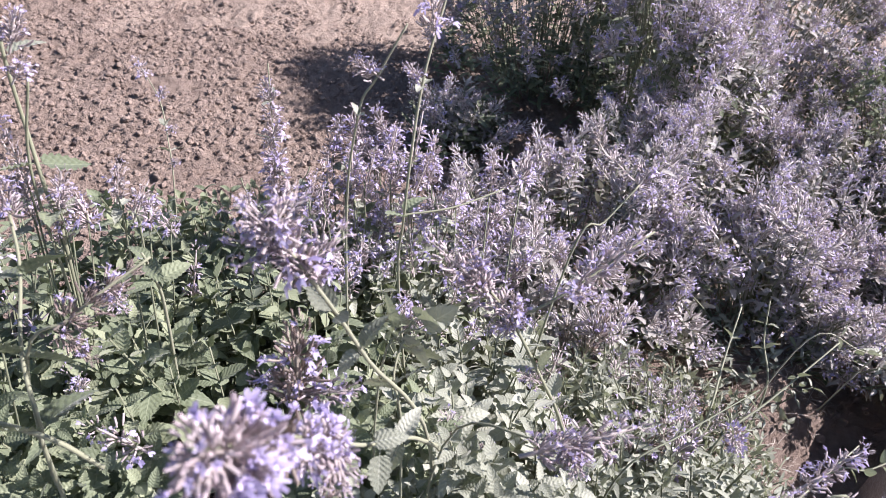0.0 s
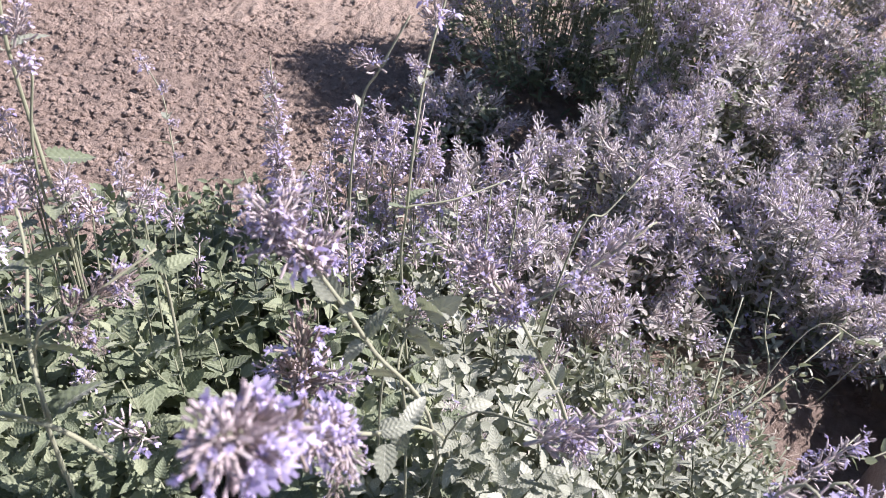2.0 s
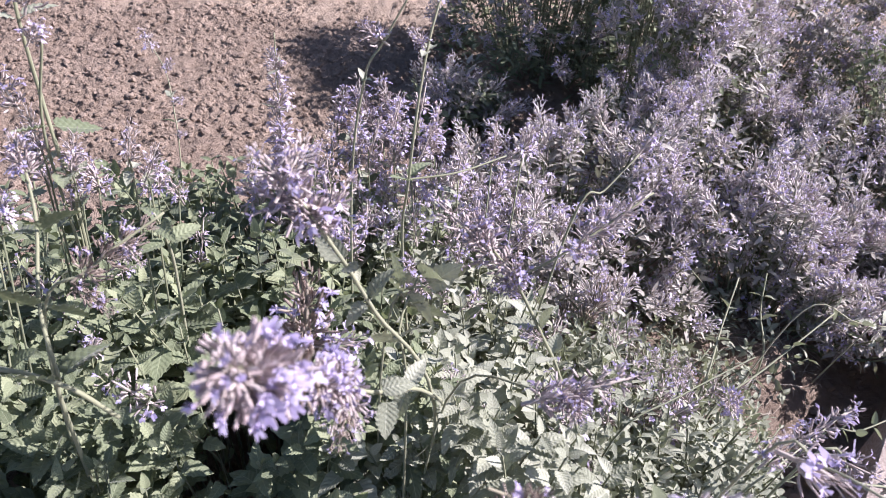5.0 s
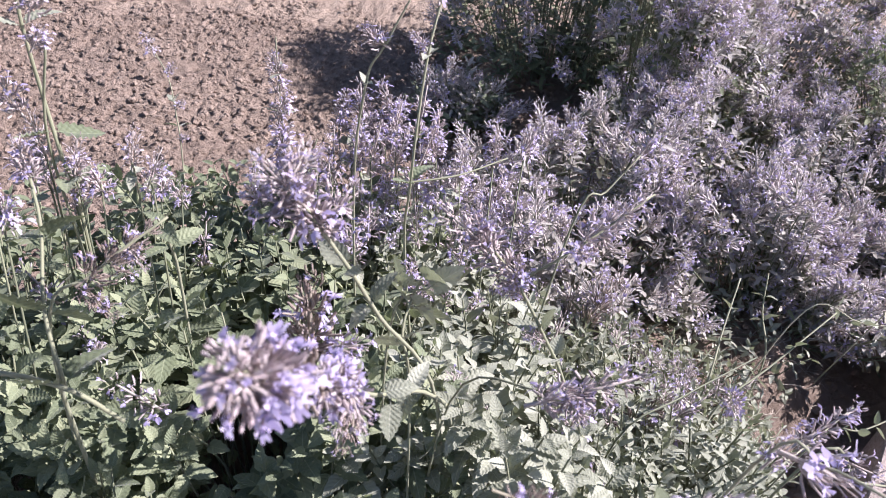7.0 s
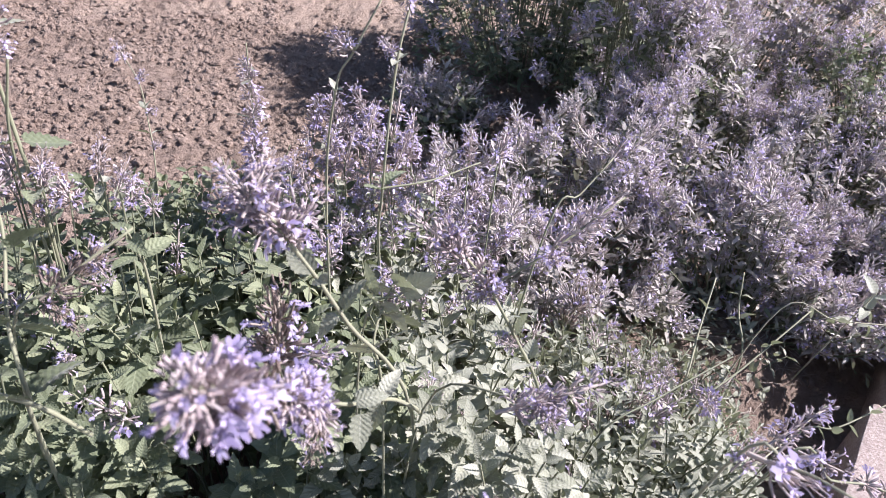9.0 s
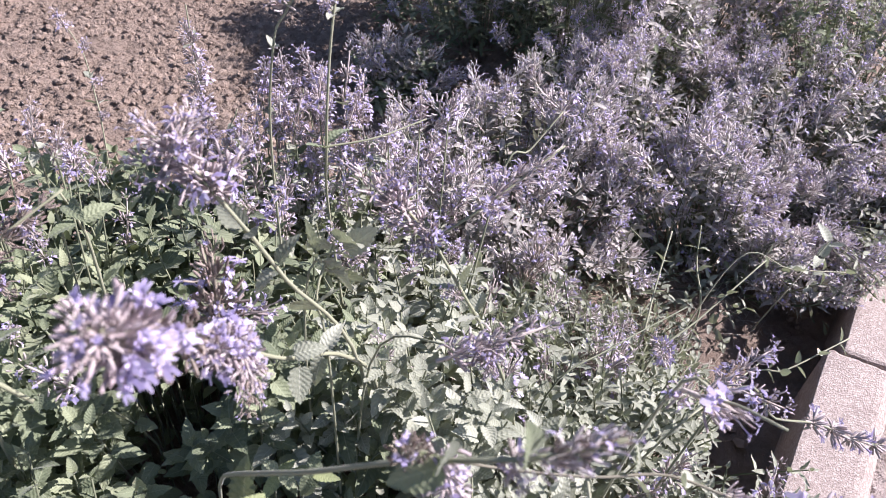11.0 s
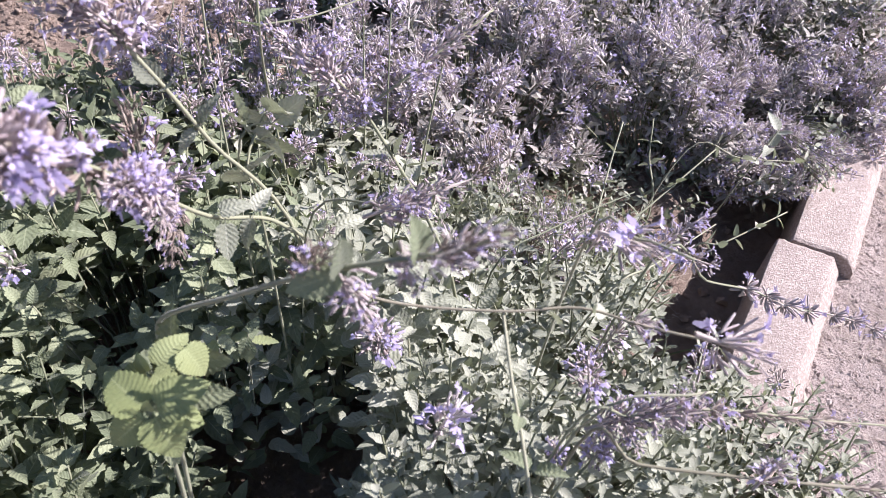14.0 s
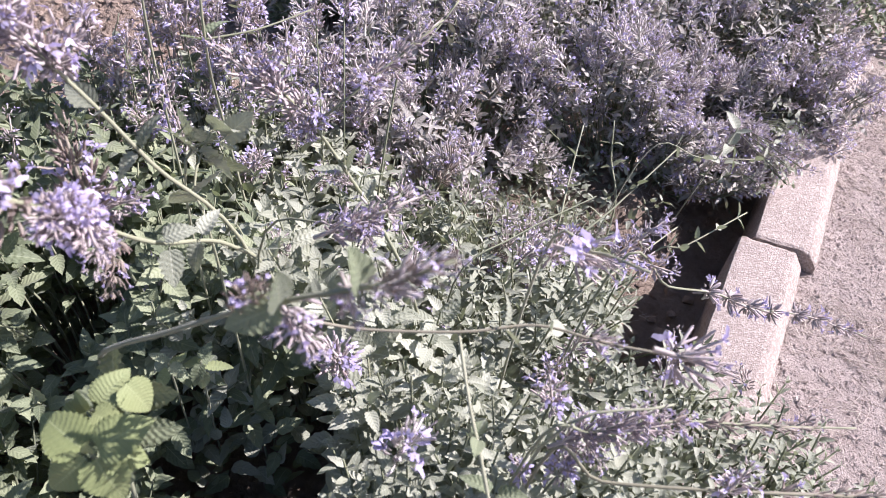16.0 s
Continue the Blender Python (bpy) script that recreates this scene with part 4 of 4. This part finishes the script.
# the bank of lilac spikes behind the tall stems
for x, y, z, kind, size in (
    (-0.127, 0.713, 0.33, "dense", 1.0),
    (-0.102, 0.716, 0.34, "puff", 1.2),
    (-0.080, 0.714, 0.33, "dense", 1.0),
    (-0.062, 0.735, 0.34, "dense", 1.1),
    (-0.037, 0.740, 0.33, "puff", 1.2),
    (-0.017, 0.704, 0.32, "dense", 1.0),
    (-0.105, 0.673, 0.32, "puff", 1.1),
    (-0.081, 0.661, 0.32, "puff", 1.2),
    (-0.055, 0.675, 0.32, "dense", 0.9),
    (-0.031, 0.673, 0.31, "puff", 1.1),
    (-0.123, 0.666, 0.31, "puff", 1.0),
    (-0.002, 0.664, 0.31, "puff", 1.1),
    (-0.133, 0.628, 0.31, "puff", 1.0),
):
    p = back_edge
    p.stem([(x * 0.7, y - 0.06, 0), (x + 0.01, y - 0.02, z * 0.7), (x, y, z)], 0.0010, 0.0008, 3, material=STEM_LEAFY)
    p.spike(kind, (x, y, z - 0.02), (x + p.r.gauss(0, 0.012), y + p.r.gauss(0, 0.012), z + 0.03), size)
    p.pair((x, y, z - 0.03), UP, p.r.uniform(0, 3), 0.02, "leaf", "grey", 20)
# thin stem before bare soil
p = left_back
line = p.stem([(-0.32, 0.68, 0.0), (-0.329, 0.731, 0.22), (-0.340, 0.755, 0.27), (-0.355, 0.779, 0.31), (-0.379, 0.796, 0.34)], 0.0010, 0.0006, 6)
leafy(p, line, (0.45, 0.6), 0.018, "small", "grey", 30)
for q, d, s in (((-0.379, 0.796, 0.335), (-0.3, 0, 1), 0.75), ((-0.352, 0.777, 0.318), (0.4, 0, 0.8), 0.5), ((-0.338, 0.757, 0.285), (0.6, 0, 0.5), 0.45), ((-0.332, 0.74, 0.25), (0.7, 0, 0.3), 0.4)):
    flowers_at(p, q, "tuft", d, s)

# stems at the left, and the pinkish heads round them: x, z, lean and size
LEFT_HEADS = ((-0.322, 0.372, -0.2, 0.95), (-0.303, 0.352, 0.2, 0.9), (-0.297, 0.385, 0.3, 0.8), (-0.318, 0.400, -0.1, 0.8), (-0.245, 0.405, 0.2, 0.7), (-0.232, 0.390, 0.4, 0.7))
line = p.stem([(-0.30, 0.45, 0.0), (-0.299, 0.459, 0.34), (-0.301, 0.456, 0.40), (-0.310, 0.465, 0.45), (-0.311, 0.464, 0.51), (-0.310, 0.468, 0.55)], 0.0021, 0.0013, 6)
line = p.stem([(-0.30, 0.45, 0.3), (-0.309, 0.456, 0.42), (-0.295, 0.462, 0.50)], 0.0014, 0.0010, 6)
p.pair((-0.306, 0.460, 0.425), UP, 0.1, 0.034, "large", "green", 0)
p.pair((-0.311, 0.464, 0.51), UP, 0.0, 0.030, "leaf", "grey", 20)
p.pair((-0.300, 0.457, 0.38), UP, 1.2, 0.03, "leaf", "green", 10)
flowers_at(p, (-0.285, 0.44, 0.535), "tuft", (0.4, 0, 1), 0.85)
flowers_at(p, (-0.300, 0.455, 0.50), "tuft", (0.5, 0, 0.8), 0.65)
flowers_at(p, (-0.33, 0.46, 0.44), "dense", (-0.4, 0, 0.9), 0.9)
for x, z, d, size in LEFT_HEADS:
    p.stem([(x + 0.01, 0.44, 0.2), (x + 0.004, 0.455, z - 0.03), (x, 0.46, z)], 0.0010, 0.0008, 3, material=STEM_LEAFY)
    flowers_at(p, (x, 0.46, z), "faded", (d, 0, 1), size)
    p.pair((x, 0.46, z - 0.012), UP, 9 * x, 0.017, "leaf", "grey", 20)
for x, y, z, s in ((-0.30, 0.50, 0.34, 1.0), (-0.335, 0.53, 0.33, 1.0), (-0.27, 0.55, 0.31, 1.0), (-0.29, 0.57, 0.29, 0.9), (-0.36, 0.50, 0.35, 1.0), (-0.33, 0.40, 0.39, 1.0), (-0.30, 0.37, 0.40, 0.9), (-0.245, 0.54, 0.31, 0.8)):
    p.stem([(x, y - 0.06, 0), (x, y, z + 0.01)], 0.0010, 0.0008, 3, material=STEM_LEAFY)
    p.spike("tuft", (x, y, z), (x + p.r.gauss(0, 0.015), y, z + 0.04), s)
p = left_near
line = p.stem([(-0.20, 0.26, 0.0), (-0.229, 0.284, 0.30), (-0.219, 0.276, 0.35), (-0.236, 0.301, 0.39), (-0.257, 0.349, 0.42), (-0.275, 0.377, 0.44)], 0.0019, 0.0011, 6)
leafy(p, line, (0.42, 0.6, 0.78), 0.034, "large", "green", 12, 0.4)
flowers_at(p, (-0.275, 0.377, 0.44), "tuft", (-0.2, 0.2, 1), 1.0)
line = p.stem([(-0.36, 0.27, 0.0), (-0.34, 0.27, 0.31), (-0.27, 0.267, 0.36), (-0.212, 0.266, 0.36), (-0.181, 0.272, 0.325)], 0.0021, 0.0017, 6)
line = p.stem([(-0.25, 0.30, 0.0), (-0.238, 0.300, 0.36), (-0.202, 0.314, 0.42), (-0.165, 0.348, 0.447)], 0.0014, 0.0009, 6)
p.spike("dry", (-0.205, 0.313, 0.418), (-0.162, 0.351, 0.45), 1.0)
p.spike("dry", (-0.212, 0.310, 0.405), (-0.19, 0.30, 0.40), 0.6)
p.spike("tuft", (-0.185, 0.33, 0.43), (-0.17, 0.325, 0.41), 0.6)
line = p.stem([(-0.20, 0.42, 0.0), (-0.200, 0.421, 0.30), (-0.202, 0.417, 0.36), (-0.201, 0.402, 0.40)], 0.0016, 0.0010, 5)
leafy(p, line, (0.7, 0.88), 0.026, "leaf", "green", 20)

# the large head that leans towards the path
line = near.stem([(0.06, 0.37, 0.0), (0.045, 0.350, 0.26), (0.022, 0.310, 0.355), (-0.011, 0.266, 0.40), (-0.031, 0.211, 0.475), (-0.048, 0.140, 0.558)], 0.0018, 0.0012, 7)
near.spike("big", (-0.041, 0.168, 0.522), (-0.050, 0.128, 0.568), 1.2, "large lavender flower head with many pale mauve calyces")
near.spike("dry", (-0.036, 0.192, 0.497), (-0.041, 0.165, 0.527), 1.15, "browning whorl of faded calyces")
near.spike("big", (-0.024, 0.222, 0.458), (-0.030, 0.196, 0.485), 0.95)
near.spike("tuft", (-0.020, 0.215, 0.470), (-0.010, 0.200, 0.462), 0.9)
near.spike("tuft", (-0.024, 0.236, 0.435), (-0.024, 0.210, 0.412), 0.8)
near.spike("dry", (-0.020, 0.240, 0.425), (-0.022, 0.215, 0.392), 0.6)
near.leaf((0.0, 0.262, 0.398), (0.05, -0.5, -0.85), (0.5, -0.8, 0.5), 0.023, "large", "grey")
near.leaf((-0.004, 0.268, 0.402), (0.7, 0.2, 0.25), (0.2, -0.3, 1), 0.020, "large", "grey")
near.pair((0.010, 0.290, 0.38), (-0.3, -0.6, 0.6), 0.3, 0.020, "leaf", "grey", 5)
# the withering head behind it
left_mid.stem([(-0.05, 0.42, 0.0), (-0.06, 0.34, 0.28), (-0.062, 0.312, 0.37), (-0.060, 0.309, 0.43)], 0.0014, 0.0010, 5, material=STEM_LEAFY)
left_mid.spike("dry", (-0.062, 0.308, 0.385), (-0.060, 0.306, 0.43), 1.35, "withering brownish pink flower head")
left_mid.spike("tuft", (-0.05, 0.31, 0.385), (-0.025, 0.305, 0.40), 1.1)
left_mid.spike("tuft", (-0.065, 0.31, 0.39), (-0.095, 0.305, 0.40), 0.9)

# the stem close to the path with two upright leaves
line = near.stem([(-0.085, 0.31, 0.0), (-0.075, 0.29, 0.18), (-0.048, 0.235, 0.31), (-0.024, 0.195, 0.385), (0.0, 0.175, 0.422), (0.027, 0.163, 0.447), (0.063, 0.152, 0.477), (0.097, 0.140, 0.502), (0.121, 0.139, 0.510), (0.148, 0.142, 0.521)], 0.0015, 0.0012, 6)
near.leaf((0.081, 0.143, 0.491), (0.05, -0.2, 1), (0.8, -0.7, 0.3), 0.026, "large", "green")
near.leaf((0.113, 0.140, 0.507), (-0.05, -0.2, 1), (0.8, -0.7, 0.3), 0.022, "large", "green")
near.leaf((0.081, 0.143, 0.491), (-0.7, -0.2, -0.2), (-0.2, -0.6, 0.6), 0.024, "large", "green")
near.spike("dry", (0.123, 0.139, 0.511), (0.151, 0.143, 0.522), 0.55)
near.spike("grey", (0.128, 0.139, 0.513), (0.149, 0.143, 0.522), 0.75, "pale grey-green fading buds")
near.spike("grey", (0.116, 0.139, 0.509), (0.133, 0.135, 0.510), 0.6)
near.spike("tuft", (0.081, 0.160, 0.468), (0.092, 0.153, 0.452), 0.95)
near.spike("tuft", (0.107, 0.142, 0.504), (0.112, 0.135, 0.489), 0.6)
near.spike("dry", (0.065, 0.153, 0.479), (0.070, 0.147, 0.494), 0.6)
# the dark stem that reaches over the kerb
line = near.stem([(0.060, 0.192, 0.432), (0.085, 0.198, 0.415), (0.116, 0.200, 0.405), (0.168, 0.198, 0.407), (0.209, 0.201, 0.41), (0.243, 0.186, 0.415), (0.283, 0.173, 0.42)], 0.0009, 0.0008, 6, material=STEM_DARK)
leafy(near, line, (0.6, 0.72), 0.016, "leaf", "grey", 25)
near.spike("fan", (0.279, 0.174, 0.420), (0.324, 0.166, 0.41), 1.25)
near.spike("fan", (0.238, 0.189, 0.414), (0.262, 0.180, 0.418), 0.6)
near.stem([(0.166, 0.199, 0.405), (0.171, 0.163, 0.39), (0.178, 0.141, 0.37), (0.186, 0.115, 0.34), (0.20, 0.07, 0.26), (0.21, 0.05, 0.0)], 0.0010, 0.0013, 6)
near.pair((0.176, 0.150, 0.378), (0, 0.4, 1), 0.5, 0.018, "leaf", "green", 20)
near.pair((0.186, 0.130, 0.355), (0, 0.4, 1), 1.7, 0.019, "leaf", "green", 15)
# fan-shaped head and the long spent spike across the kerb
middle_right.stem([(0.24, 0.33, 0.0), (0.22, 0.257, 0.40), (0.243, 0.239, 0.43), (0.268, 0.215, 0.44)], 0.0012, 0.0009, 5)
middle_right.spike("fan", (0.236, 0.244, 0.424), (0.275, 0.209, 0.44), 1.25)
middle_right.spike("tuft", (0.225, 0.254, 0.41), (0.240, 0.262, 0.44), 0.7)
line = middle_right.stem([(0.27, 0.32, 0.0), (0.300, 0.321, 0.33), (0.363, 0.341, 0.29), (0.431, 0.375, 0.245), (0.481, 0.379, 0.22), (0.553, 0.397, 0.19), (0.635, 0.396, 0.16)], 0.0012, 0.0007, 6)
for k, f in enumerate((0.48, 0.57, 0.66, 0.74, 0.81, 0.87, 0.92, 0.965)):
    i = int(f * (len(line) - 1))
    middle_right.spike("whorl", line[i], line[i + 1], 1.15 - 0.06 * k)
line = middle_right.stem([(0.33, 0.40, 0.0), (0.384, 0.431, 0.22), (0.419, 0.431, 0.25), (0.490, 0.470, 0.26)], 0.0010, 0.0007, 6)
leafy(middle_right, line, (0.5, 0.62, 0.74, 0.86, 0.97), 0.014, "small", "grey", 30)
line = middle_right.stem([(0.40, 0.62, 0.0), (0.472, 0.684, 0.17), (0.548, 0.687, 0.16), (0.653, 0.716, 0.14)], 0.0010, 0.0007, 6)
leafy(middle_right, line, (0.55, 0.72, 0.85, 0.97), 0.016, "small", "grey", 20)
for z in (0.13, 0.16, 0.185):
    right_kerb.pair((0.596, 0.715, z), (0.1, 0, 1), z * 40, 0.026, "leaf", "grey", 25)
right_kerb.stem([(0.57, 0.73, 0.0), (0.596, 0.715, 0.19)], 0.0011, 0.0009, 4)
line = near.stem([(0.20, 0.18, 0.0), (0.222, 0.172, 0.33), (0.294, 0.177, 0.37)], 0.0011, 0.0008, 5)
near.spike("dense", (0.236, 0.172, 0.338), (0.294, 0.177, 0.37), 1.0)
near.spike("tuft", (0.245, 0.173, 0.345), (0.25, 0.155, 0.345), 0.8)
line = near.stem([(0.19, 0.17, 0.0), (0.214, 0.168, 0.33), (0.251, 0.171, 0.35), (0.302, 0.178, 0.35), (0.379, 0.187, 0.33), (0.448, 0.198, 0.31)], 0.0011, 0.0007, 6)
near.spike("dense", (0.262, 0.171, 0.350), (0.302, 0.177, 0.350), 0.9)
near.spike("spent", (0.300, 0.178, 0.350), (0.379, 0.187, 0.33), 0.75)
line = near.stem([(0.20, 0.15, 0.0), (0.22, 0.161, 0.33), (0.252, 0.145, 0.34), (0.325, 0.139, 0.34), (0.424, 0.139, 0.33)], 0.0013, 0.0009, 6, material=STEM_DARK)
near.spike("tuft", (0.325, 0.139, 0.34), (0.335, 0.145, 0.36), 0.8)
near.spike("spent", (0.36, 0.139, 0.337), (0.43, 0.139, 0.33), 0.7)
middle_right.spike("dense", (0.322, 0.365, 0.30), (0.391, 0.405, 0.33), 1.0)
middle_right.spike("tuft", (0.325, 0.329, 0.33), (0.349, 0.307, 0.34), 1.0)
middle_right.spike("tuft", (0.329, 0.492, 0.20), (0.313, 0.44, 0.22), 1.0)
middle_right.stem([(0.27, 0.40, 0.0), (0.275, 0.324, 0.28), (0.334, 0.377, 0.27), (0.417, 0.456, 0.25)], 0.0011, 0.0007, 5)
middle_right.stem([(0.20, 0.42, 0.0), (0.196, 0.401, 0.22), (0.259, 0.448, 0.24), (0.369, 0.556, 0.20)], 0.0011, 0.0007, 5, material=STEM_LEAFY)
for pts in ([(0.344, 0.579, 0.0), (0.344, 0.579, 0.12), (0.362, 0.637, 0.16), (0.38, 0.69, 0.2)], [(0.442, 0.65, 0.0), (0.442, 0.662, 0.10), (0.44, 0.714, 0.13), (0.441, 0.748, 0.17)],
            [(0.33, 0.50, 0.0), (0.343, 0.537, 0.12), (0.409, 0.592, 0.15), (0.503, 0.675, 0.18)]):
    line = right_kerb.stem(pts, 0.0016, 0.001, 5)
    leafy(right_kerb, line, (0.6, 0.8), 0.018, "small", "grey", 20)
# low sprigs that sprawl over the bare patch
for k in range(85):
    r = right_kerb.r
    x = r.uniform(0.31, 0.52)
    y = 0.64 + 0.24 * r.random() + 0.30 * (x - 0.36)
    o = Vector((x, y, ground_height(x, y) - 0.004))
    d = Vector((r.gauss(0, 0.6), r.gauss(-0.2, 0.6), r.uniform(0.5, 1.1))).normalized()
    ln = r.uniform(0.02, 0.065)
    line = right_kerb.stem([o, o + d * ln * 0.5 + Vector((0, 0, 0.006)), o + d * ln], 0.0009, 0.0006, 3, 4)
    for f in (0.45, 0.7, 0.95):
        right_kerb.pair(o + d * ln * f, d, r.uniform(0, 3), r.uniform(0.010, 0.018), r.choice(("narrow", "small")), "grey", 25)
# a sprig that hangs over the crack in the kerb
line = kerb_far.stem([(0.60, 0.79, 0.0), (0.64, 0.745, 0.09), (0.668, 0.700, 0.10)], 0.0011, 0.0007, 5)
leafy(kerb_far, line, (0.45, 0.6, 0.75, 0.9, 0.98), 0.014, "small", "grey", 25)
for k in range(22):
    r = kerb_far.r
    f, g = r.uniform(0.97, 1.16), r.uniform(0.185, 0.235)
    o = Vector((KX * f + KY * g, KY * f - KX * g, r.uniform(0.075, 0.125)))
    d = Vector((r.uniform(0.0, 0.9), r.uniform(-1.0, 0.0), r.uniform(0.0, 0.7))).normalized()
    kerb_far.stem([(0.70, 0.94, 0.06), o - d * 0.02 + Vector((0, 0, 0.01)), o], 0.0009, 0.0007, 3, 4)
    for q in (0.0, 0.012, 0.024):
        kerb_far.pair(o - d * q, d, r.uniform(0, 3), r.uniform(0.011, 0.016), "small", "grey", 20)
    if k % 2:
        kerb_far.spike("puff", o, o + d * 0.02, r.uniform(0.6, 0.9))
kerb_far.spike("puff", (0.662, 0.712, 0.10), (0.675, 0.690, 0.105), 0.8)
kerb_far.spike("fine", (0.645, 0.74, 0.10), (0.655, 0.73, 0.13), 0.8)
# pale stems between the leaves of the middle clump
line = middle.stem([(0.03, 0.31, 0.0), (0.009, 0.322, 0.33), (-0.003, 0.343, 0.38), (0.006, 0.390, 0.40)], 0.0012, 0.0008, 5)
leafy(middle, line, (0.66, 0.8, 0.97), 0.032, "large", "grey", 15)
line = middle.stem([(0.0, 0.35, 0.0), (-0.014, 0.354, 0.36), (0.016, 0.385, 0.39)], 0.0011, 0.0008, 5)
leafy(middle, line, (0.7, 0.95), 0.028, "large", "grey", 15)

# ---------------------------------------------------------------- the bright rosettes low by the path
mint = Plant("mint_plant", -0.03, 0.15, "bright light-green mint shoots with deeply crinkled round leaves", "plant")
RIGHT, ABOVE, OUT = Vector((0.995, -0.034, 0.089)), Vector((-0.038, 0.715, 0.698)), Vector((-0.088, -0.698, 0.711))
# each leaf: where it grows from, the way it points and the way it faces (across, up the slope, outwards), its length
for o, leaves in (
    ((-0.013, 0.137, 0.386), (((-0.005, 0.003, 0), (-0.72, 0.62, 0.10), (0.15, 0.25, 0.9), 0.034), ((0.004, 0.003, 0), (0.80, 0.50, 0.05), (-0.2, 0.2, 0.9), 0.034), ((-0.003, -0.003, 0.001), (-0.75, -0.70, 0.0), (0.2, -0.1, 0.9), 0.032),
                              ((0.003, -0.003, 0.001), (0.45, -0.90, -0.1), (0.1, 0.2, 0.9), 0.033), ((0.006, 0.0, -0.004), (0.95, -0.30, -0.2), (0.3, 0.3, 0.9), 0.027), ((0.0, 0.001, 0.003), (0.1, 0.6, 0.8), (0.0, -0.8, 0.6), 0.010))),
    ((-0.018, 0.159, 0.388), (((-0.004, 0.0, 0), (-0.75, -0.55, -0.1), (-0.1, 0.3, 0.9), 0.029), ((0.004, 0.004, 0), (0.55, 0.80, -0.05), (0.1, 0.3, 0.9), 0.027), ((0.020, 0.016, -0.002), (0.55, -0.75, -0.3), (0.5, 0.1, 0.8), 0.026),
                              ((0.002, -0.001, 0.003), (0.90, -0.35, 0.2), (-0.1, 0.4, 0.9), 0.021), ((-0.002, 0.001, 0.003), (-0.5, 0.7, 0.3), (-0.3, -0.2, 0.9), 0.014))),
):
    o = Vector(o)
    mint.stem([(-0.03, 0.15, 0.0), o - Vector((0.004, -0.012, 0.10)), o], 0.0018, 0.0013, 4)
    for at, way, face, size in leaves:
        at, way, face = (q[0] * RIGHT + q[1] * ABOVE + q[2] * OUT for q in (at, way, face))
        mint.leaf(o + 0.8 * at, way, face, 0.78 * size, "round", "lime")
    mint.pair(o - OUT * 0.03, OUT, 0.7, 0.030, "large", "green", 0)
    mint.pair(o - OUT * 0.038, OUT, 2.3, 0.030, "large", "green", 0)
for x, y, z, s in ((-0.015, 0.251, 0.30, 0.014), (0.006, 0.253, 0.30, 0.015)):
    mint.stem([(x - 0.03, y + 0.08, 0.0), (x - 0.01, y + 0.025, z - 0.06), (x, y, z)], 0.0009, 0.0008, 3, material=STEM_LEAFY)
    for k in range(3):
        mint.pair((x, y + 0.003 * k, z - 0.008 * k), (0, -0.3, 1), x * 90 + 1.57 * k, s * (1 + 0.15 * k), "leaf", "lime" if k == 1 else "green", 5 - 15 * k)

for p in (soil_edge, back_edge, left_back, left_mid, left_near, middle, middle_right, near, kerb_side, mint):
    p.finish(275)
for p in (right_front, right_kerb, right_back, right_far, shaded, far_middle, far_left, far_right, far_back, kerb_far):
    p.finish(40)

# ---------------------------------------------------------------- litter beyond the kerb


def litter(count, seed, xs, ys, keep, label):
    r = random.Random(seed)
    verts, faces = [], []
    while count:
        x, y = r.uniform(*xs), r.uniform(*ys)
        if not keep(x, y) or r.random() > 0.35 + 0.65 * (noise.noise((x * 7, y * 7, 1)) > 0):
            continue
        count -= 1
        a, ln = r.uniform(0, 6.28), r.uniform(0.006, 0.035)
        d = Vector((math.cos(a), math.sin(a), r.uniform(-0.05, 0.35)))
        o = Vector((x, y, ground_height(x, y) + 0.0015))
        tube([o, o + d * ln * 0.5 + Vector((0, 0, r.uniform(0, 0.003))), o + d * ln], 0.00045, 0.00025, 3, verts, faces)
    tagged(new("dry_grass", mesh_of("dry_grass", verts, faces, STRAW)), label, "litter", kind="stuff")


litter(3600, 9, (0.5, 1.3), (0.15, 1.2), lambda x, y: across(x, y) > 0.285, "dry straw and plant litter on trodden earth")
litter(900, 10, (0.30, 0.62), (0.58, 0.92), lambda x, y: across(x, y) < 0.12, "dry straw and fallen bits of catmint on bare soil")


def stone(x, y, size, seed, label):
    bm = bmesh.new()
    bmesh.ops.create_icosphere(bm, subdivisions=3, radius=size)
    for v in bm.verts:
        k = 1 + 0.35 * noise.noise(v.co * (1.6 / size) + Vector((seed, 0, 0))) + 0.1 * noise.noise(v.co * (5 / size))
        v.co = Vector((v.co.x * 1.2, v.co.y * 0.85, v.co.z * 0.75)) * k
    me = bpy.data.meshes.new("stone")
    bm.to_mesh(me)
    bm.free()
    me.materials.append(PEBBLE)
    ob = new("stone", me)
    ob.location = (x, y, size * 0.35)
    tagged(ob, label, "stone", "loose stones")


stone(0.922, 0.807, 0.020, 3, "pale angular stone lying on trodden earth")
stone(0.78, 0.50, 0.009, 8, "small pale stone on trodden earth")
stone(0.86, 0.62, 0.008, 12, "small brownish stone on trodden earth")
